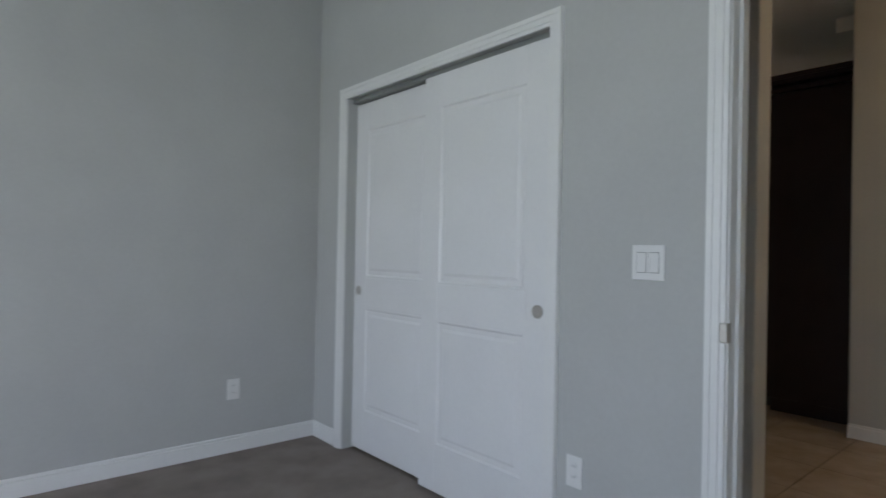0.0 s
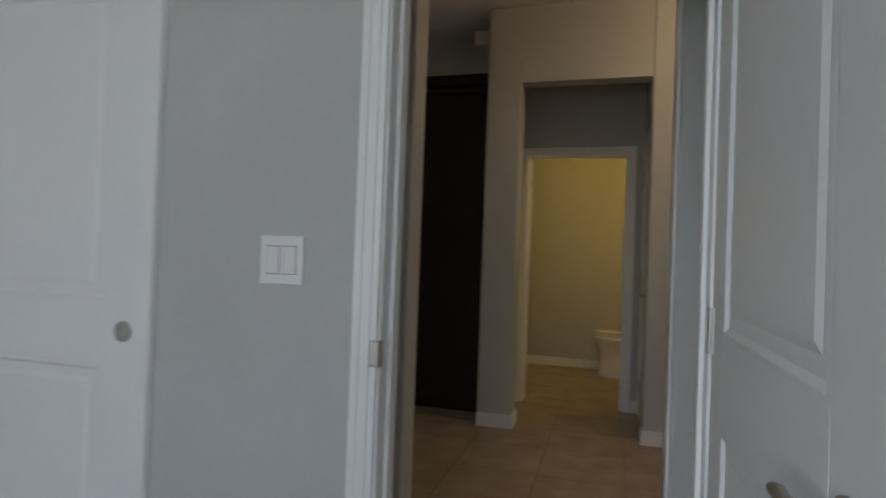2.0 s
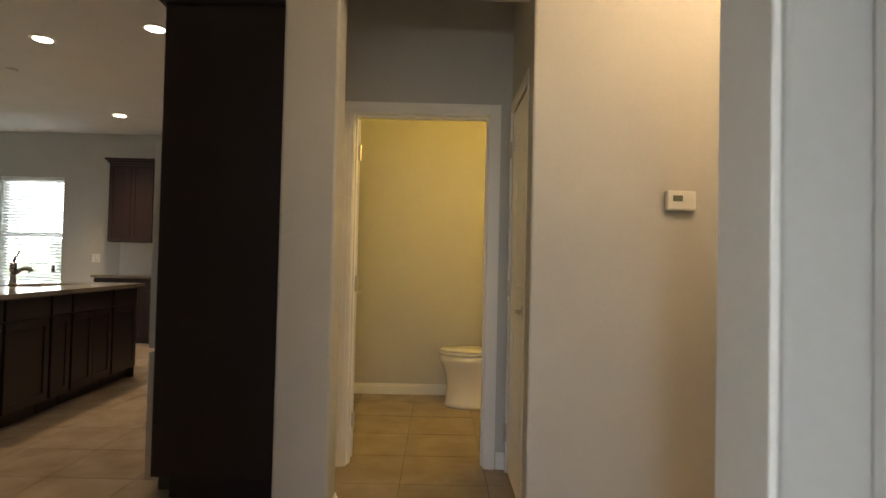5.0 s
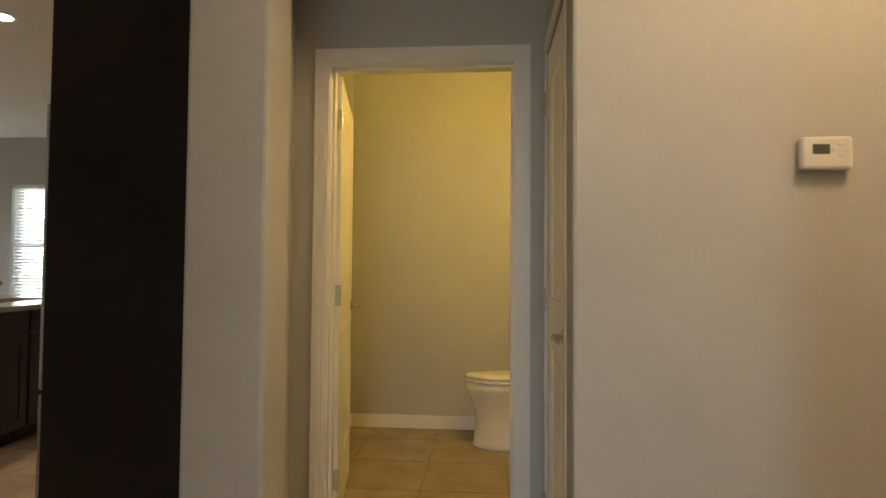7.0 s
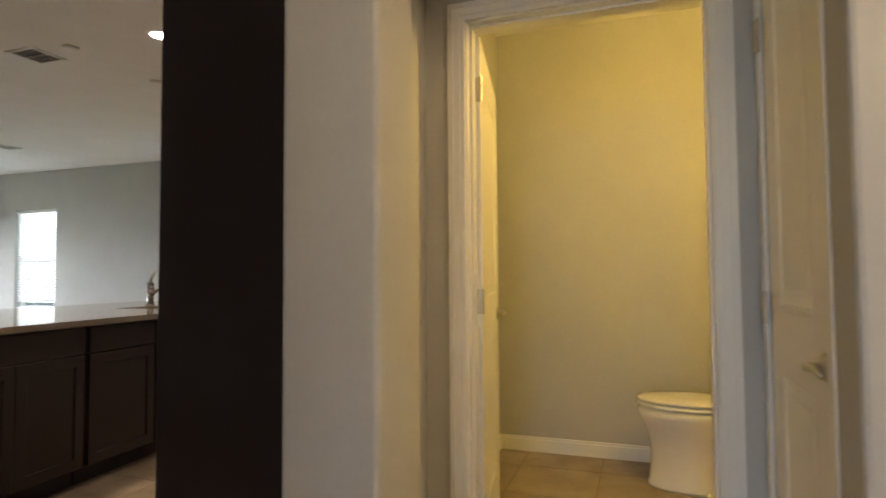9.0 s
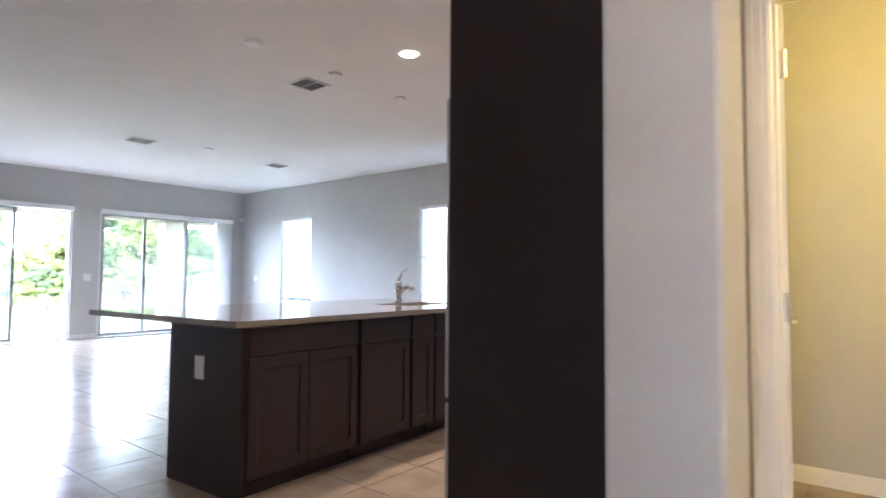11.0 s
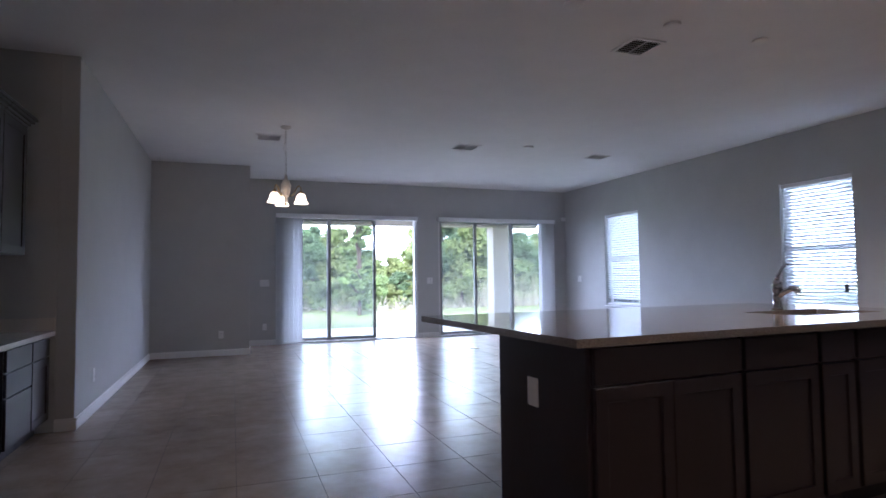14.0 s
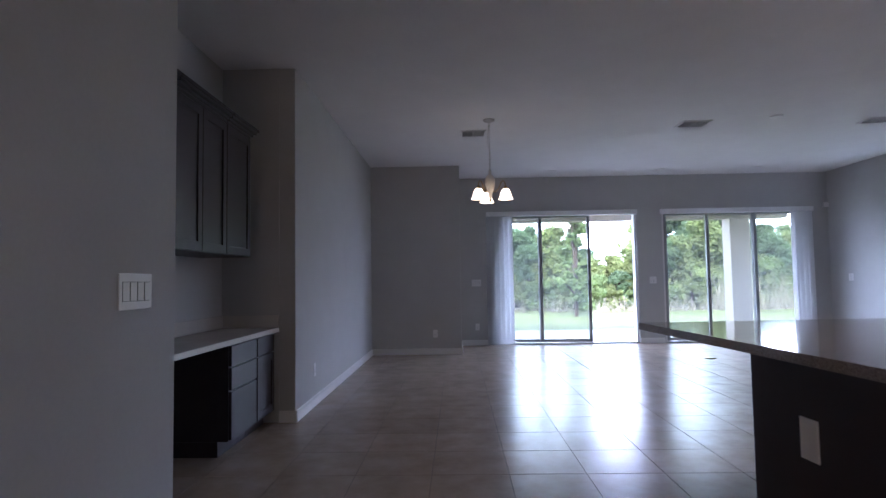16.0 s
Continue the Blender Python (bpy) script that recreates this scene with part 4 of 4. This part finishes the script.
def floor_outlet(x, y):
    f = thing("floor_outlet", (x, y, 0.004), "round dark metal floor outlet cover", "floor outlet")
    part("cover", lathe([(0.0, 0.012), (0.062, 0.012), (0.07, 0.008), (0.072, 0.0005), (0.0, 0.0005)], (x, y, 0)), BRONZE, f, smooth=True)


floor_outlet(-8.01, 8.435)
ms = thing("motion_sensor", (-9.97, 11.37, 2.36), "small white alarm sensor high in the corner", "sensor")
part("case", box(-9.998, 11.31, 2.32, -9.94, 11.405, 2.40, 0.012), PLASTIC, ms)
part("window", box(-9.942, 11.33, 2.335, -9.935, 11.385, 2.365, 0.004), VENTW, ms)


# ---- bathroom ----
def toilet():
    t = thing("toilet", (2.0, 7.800, 0), "white porcelain toilet with closed lid", "toilet")
    cx, cy = 1.87, 7.820

    def oval(a, b, z, dx, n=28):
        return [(cx + dx + a * math.cos(2 * math.pi * i / n) * (1.12 if math.cos(2 * math.pi * i / n) < 0 else 0.92), cy + b * math.sin(2 * math.pi * i / n), z) for i in range(n)]

    def loft(rings):
        bm = bmesh.new()
        vs = [[bm.verts.new(p) for p in r] for r in rings]
        for a, b in zip(vs, vs[1:]):
            for i in range(len(a)):
                bm.faces.new((a[i], a[(i + 1) % len(a)], b[(i + 1) % len(a)], b[i]))
        bm.faces.new(vs[0][::-1])
        bm.faces.new(vs[-1])
        return bm
    bowl = loft([oval(0.228, 0.130, 0.0, 0.02), oval(0.232, 0.134, 0.015, 0.02), oval(0.224, 0.126, 0.04, 0.022), oval(0.218, 0.120, 0.16, 0.025), oval(0.222, 0.130, 0.25, 0.02), oval(0.24, 0.16, 0.33, 0.012), oval(0.253, 0.182, 0.38, 0.0), oval(0.256, 0.186, 0.408, 0.0), oval(0.25, 0.18, 0.420, 0.0)])
    part("bowl", bowl, PORCELAIN, t, smooth=True)
    part("seat", loft([oval(0.22, 0.15, 0.421, 0.0), oval(0.22, 0.15, 0.431, 0.0), oval(0.252, 0.182, 0.431, 0.0), oval(0.259, 0.189, 0.435, 0.0), oval(0.259, 0.189, 0.445, 0.0), oval(0.252, 0.182, 0.449, 0.0)]), PORCELAIN, t, smooth=True)
    part("lid", loft([oval(0.22, 0.15, 0.4495, 0.0), oval(0.22, 0.15, 0.458, 0.0), oval(0.250, 0.180, 0.458, 0.0), oval(0.257, 0.187, 0.461, 0.0), oval(0.255, 0.185, 0.470, 0.0), oval(0.235, 0.165, 0.477, 0.0), oval(0.1, 0.08, 0.480, 0.0)]), PORCELAIN, t, smooth=True)
    part("tank", box(2.19, 7.600, 0.37, 2.385, 8.040, 0.73, 0.018, seg=3), PORCELAIN, t)
    part("tank_lid", box(2.178, 7.588, 0.732, 2.395, 8.052, 0.765, 0.010, seg=3), PORCELAIN, t)
    part("flush_lever", tube([(2.188, 7.650, 0.66), (2.165, 7.650, 0.66), (2.16, 7.720, 0.655)], 0.006, 8), NICKEL, t, smooth=True)
    bolt = lathe([(0.0, 0.022), (0.012, 0.02), (0.016, 0.008), (0.016, 0.0), (0.0, 0.0)], (1.93, 7.685, 0.0))
    part("bolt_cap", bolt, PORCELAIN, t, smooth=True)


toilet()


# ---- outside ----
struct("ground", box(-900, -700, -0.9, 700, 800, -0.16), GRASS, "mown green lawn reaching the tree line", "ground")
struct("patio", box(-13.1, 4.2, -0.155, -10.21, 12.3, -0.02, 0.01), CONCRETE, "pale concrete patio slab", "patio")
struct("patio_ceiling", box(-13.1, 4.2, 2.62, -10.21, 12.3, 2.74), STUCCO, "pale covered patio ceiling", "ceiling")
struct("patio_beam", box(-13.1, 4.2, 2.43, -12.78, 12.3, 2.62), STUCCO, "pale stucco beam at the patio edge", "beam")


def column(y):
    c = thing("patio_column", (-12.88, y, -0.02), "square beige stucco patio column", "column")
    part("shaft", box(-13.08, y - 0.22, 0.14, -12.70, y + 0.22, 2.428, 0.015), STUCCO, c)
    part("plinth", box(-13.10, y - 0.25, -0.02, -12.67, y + 0.25, 0.138, 0.01), STUCCO, c)


column(11.2)
column(4.55)


def leaf_cloud(bm_size, centre_list, rng, count):
    """Many small leaf blades spread through uneven clumps."""
    verts, faces = [], []
    for _ in range(count):
        c, r = centre_list[rng.randrange(len(centre_list))]
        d = Vector((rng.gauss(0, 1), rng.gauss(0, 1), rng.gauss(0, 1))).normalized()
        p = c + Vector((d.x * r.x, d.y * r.y, d.z * r.z)) * (0.15 + 0.95 * rng.random())
        s = bm_size * (0.6 + 0.9 * rng.random())
        u = Vector((rng.gauss(0, 1), rng.gauss(0, 1), rng.gauss(0, 0.6))).normalized()
        v = u.cross(d + Vector((0, 0, 0.6))).normalized()
        k = len(verts)
        verts += [p - u * s, p + v * s * 0.5, p + u * s, p - v * s * 0.5]
        faces.append((k, k + 1, k + 2, k + 3))
    me = bpy.data.meshes.new("crown")
    me.from_pydata([tuple(v) for v in verts], [], faces)
    return me


def make_tree(height, spread, mat, seed, label, bushy, leaves=20000):
    rng = random.Random(seed)
    t = tagged(new("tree" if not bushy else "bush"), label, "tree" if not bushy else "bush", "tree line")
    trunk = tube([(0, 0, -0.2), (0.06 * height / 5, 0.03, height * 0.3), (-0.05, 0.08, height * 0.6), (0.03, 0.0, height * 0.92)], [w * min(height, spread * 3.0) for w in (0.035, 0.028, 0.018, 0.006)], 8)
    clumps = []
    for i in range(52 if not bushy else 36):
        a = rng.random() * 2 * math.pi
        h = (0.06 + 0.90 * rng.random()) * height
        rad = spread * (1.0 - 0.55 * (h / height)) * (0.25 + 0.75 * rng.random())
        c = Vector((math.cos(a) * rad, math.sin(a) * rad, h))
        clumps.append((c, Vector((1, 1, 0.8)) * spread * (0.14 + 0.17 * rng.random())))
        if i % 3 == 0:
            tube([(0, 0, h * 0.6), (c.x * 0.5, c.y * 0.5, h * 0.85), tuple(c)], [0.012 * height, 0.008 * height, 0.003 * height], 6, trunk)
    part("trunk", trunk, BARK, t)
    me = leaf_cloud(0.095, clumps, rng, leaves)
    me.materials.append(mat)
    o = new("crown", me)
    o.parent = t
    return t


protos = [make_tree(6.2, 2.0, LEAF[0], 3, "tall leafy green tree at the edge of the lawn", False),
          make_tree(5.0, 2.2, LEAF[1], 5, "dense dark green tree at the edge of the lawn", False),
          make_tree(3.4, 2.0, LEAF[2], 8, "bright green bush at the edge of the lawn", True),
          make_tree(2.3, 1.5, LEAF[0], 13, "low green bush at the edge of the lawn", True)]
rng = random.Random(21)
spots = []


def skyline(y):
    """How high the wood stands along the lawn: a dip, a tall stand, then lower again."""
    for end, top in ((11.4, 4.5), (14.3, 2.75), (19.0, 5.6), (22.5, 3.3)):
        if y < end:
            return top
    return 5.0


TALL = {0: 6.2, 1: 5.0, 2: 3.4, 3: 2.3}
for row, (x, step, kinds, share) in enumerate(((-30.0, 1.7, (0, 1), 1.0), (-27.5, 1.6, (1, 2), 0.85), (-25.6, 1.25, (2, 2, 1), 0.62), (-24.3, 1.05, (3, 3, 2), 0.40))):
    y = -6.0 + 0.3 * row
    while y < 30.0:
        k = rng.choice(kinds)
        spots.append((k, x + rng.uniform(-0.6, 0.6), y, skyline(y) * share * rng.uniform(0.74, 1.14) / TALL[k]))
        y += step * rng.uniform(0.75, 1.25)
sapling = make_tree(4.3, 0.75, LEAF[0], 31, "slender young tree standing alone on the lawn", False, 2600)
sapling.matrix_basis = pose(-20.0, 9.03, -0.16)
used = set()
for k, x, y, s in spots:
    m = Matrix.Translation((x, y, -0.16)) @ Matrix.Rotation(rng.uniform(0, 6.28), 4, "Z") @ Matrix.Diagonal((s, s, s * rng.uniform(0.9, 1.1), 1))
    if k not in used:
        protos[k].matrix_basis = m
        used.add(k)
    else:
        copy_thing(protos[k], m @ Matrix.Diagonal((1 / protos[k].scale[0], 1 / protos[k].scale[1], 1 / protos[k].scale[2], 1)))
for x, y, s in ((-5.0, 20.5, 1.0), (-9.5, 22.0, 1.1), (-0.5, 21.5, 0.95)):
    copy_thing(protos[1], Matrix.Translation((x, y, -0.16)) @ Matrix.Diagonal((s / protos[1].scale[0], s / protos[1].scale[1], s / protos[1].scale[2], 1)))


def reeds():
    verts, faces, r = [], [], random.Random(4)
    for _ in range(1800):
        x, y = -22.9 + r.gauss(0, 0.5), 4.0 + (r.random() ** 0.6) * 20
        h, a = (0.15 + 0.5 * r.random() ** 2) * (1.0 if y < 15 else 2.4), r.random() * 6.28
        dx, dy = 0.011 * math.cos(a), 0.011 * math.sin(a)
        lx, ly = r.gauss(0, 0.22), r.gauss(0, 0.22)
        k = len(verts)
        verts += [(x - dx, y - dy, -0.17), (x + dx, y + dy, -0.17), (x + lx + dx * 0.4, y + ly + dy * 0.4, -0.16 + h), (x + lx - dx * 0.4, y + ly - dy * 0.4, -0.16 + h)]
        faces.append((k, k + 1, k + 2, k + 3))
    me = bpy.data.meshes.new("tall_grass")
    me.from_pydata(verts, [], faces)
    me.materials.append(REED)
    tagged(new("tall_grass", me), "pale dry tall grass before the trees", "grass", kind="stuff")


reeds()


def far_sky():
    m = bpy.data.materials.new("bright_overcast_haze")
    m.use_nodes = True
    nt = m.node_tree
    b = next(n for n in nt.nodes if n.type == "BSDF_PRINCIPLED")
    b.inputs["Base Color"].default_value = (0.8, 0.85, 0.9, 1)
    b.inputs["Emission Color"].default_value = (0.88, 0.95, 1.0, 1)
    b.inputs["Emission Strength"].default_value = 5.0
    bm = bmesh.new()
    rows = []
    for z in (-0.5, 16.0, 45.0):
        rows.append([bm.verts.new((8 - 90 * math.cos(radians(a)), 8 + 90 * math.sin(radians(a)), z)) for a in range(-70, 113, 7)])
    for p, q in zip(rows, rows[1:]):
        for i in range(len(p) - 1):
            bm.faces.new((p[i], p[i + 1], q[i + 1], q[i]))
    struct("backdrop", bm, m, "bright white overcast sky in the distance", "sky")


far_sky()

# ---- floor tiles, last ----
PU, PV, JOINT, SKEW = 0.464, 0.450, 0.006, 0.0
OX, OY = -3.724, 5.655
bmt = box(-(PU - JOINT) / 2, -(PV - JOINT) / 2, -0.009, (PU - JOINT) / 2, (PV - JOINT) / 2, 0.0)
tile_mesh = bpy.data.meshes.new("tile")
bmt.to_mesh(tile_mesh)
bmt.free()
tile_mesh.materials.append(TILE)
co, si = math.cos(SKEW), math.sin(SKEW)
cells = []
for i in range(-18, 22):
    for j in range(-8, 18):
        u, v = (i + 0.5) * PU, (j + 0.5) * PV
        x, y = OX + co * u - si * v, OY + si * u + co * v
        if (-10.1 < x < 5.3 and 3.7 < y < 11.6) or (-10.1 < x < -2.0 and 3.3 < y < 3.8) or (0.8 < x < 2.2 and 3.05 < y < 4) or (-4.7 < x < -2.1 and 3.0 < y < 4):
            cells.append((abs(x + 3.0) + 1.1 * abs(y - 5.6), x, y))
cells.sort()
rest_v, rest_f = [], []
for n, (_, x, y) in enumerate(cells):
    if n < 300:
        o = new("tile", tile_mesh)
        o.parent = floor_main
        o.location = (x, y, 0.0)
        o.rotation_euler = (0, 0, SKEW)
    else:
        k = len(rest_v)
        hu, hv = (PU - JOINT) / 2, (PV - JOINT) / 2
        for z in (0.0, -0.005):
            rest_v += [(x + co * a - si * b, y + si * a + co * b, z) for a, b in ((-hu, -hv), (hu, -hv), (hu, hv), (-hu, hv))]
        rest_f += [(k, k + 1, k + 2, k + 3), (k, k + 4, k + 5, k + 1), (k + 1, k + 5, k + 6, k + 2), (k + 2, k + 6, k + 7, k + 3), (k + 3, k + 7, k + 4, k)]
me = bpy.data.meshes.new("floor_tiles")
me.from_pydata(rest_v, [], rest_f)
me.materials.append(TILE)
far_tiles = new("floor_tiles", me)
far_tiles.parent = floor_main
tagged(far_tiles, "square beige-grey ceramic floor tiles", kind="stuff")
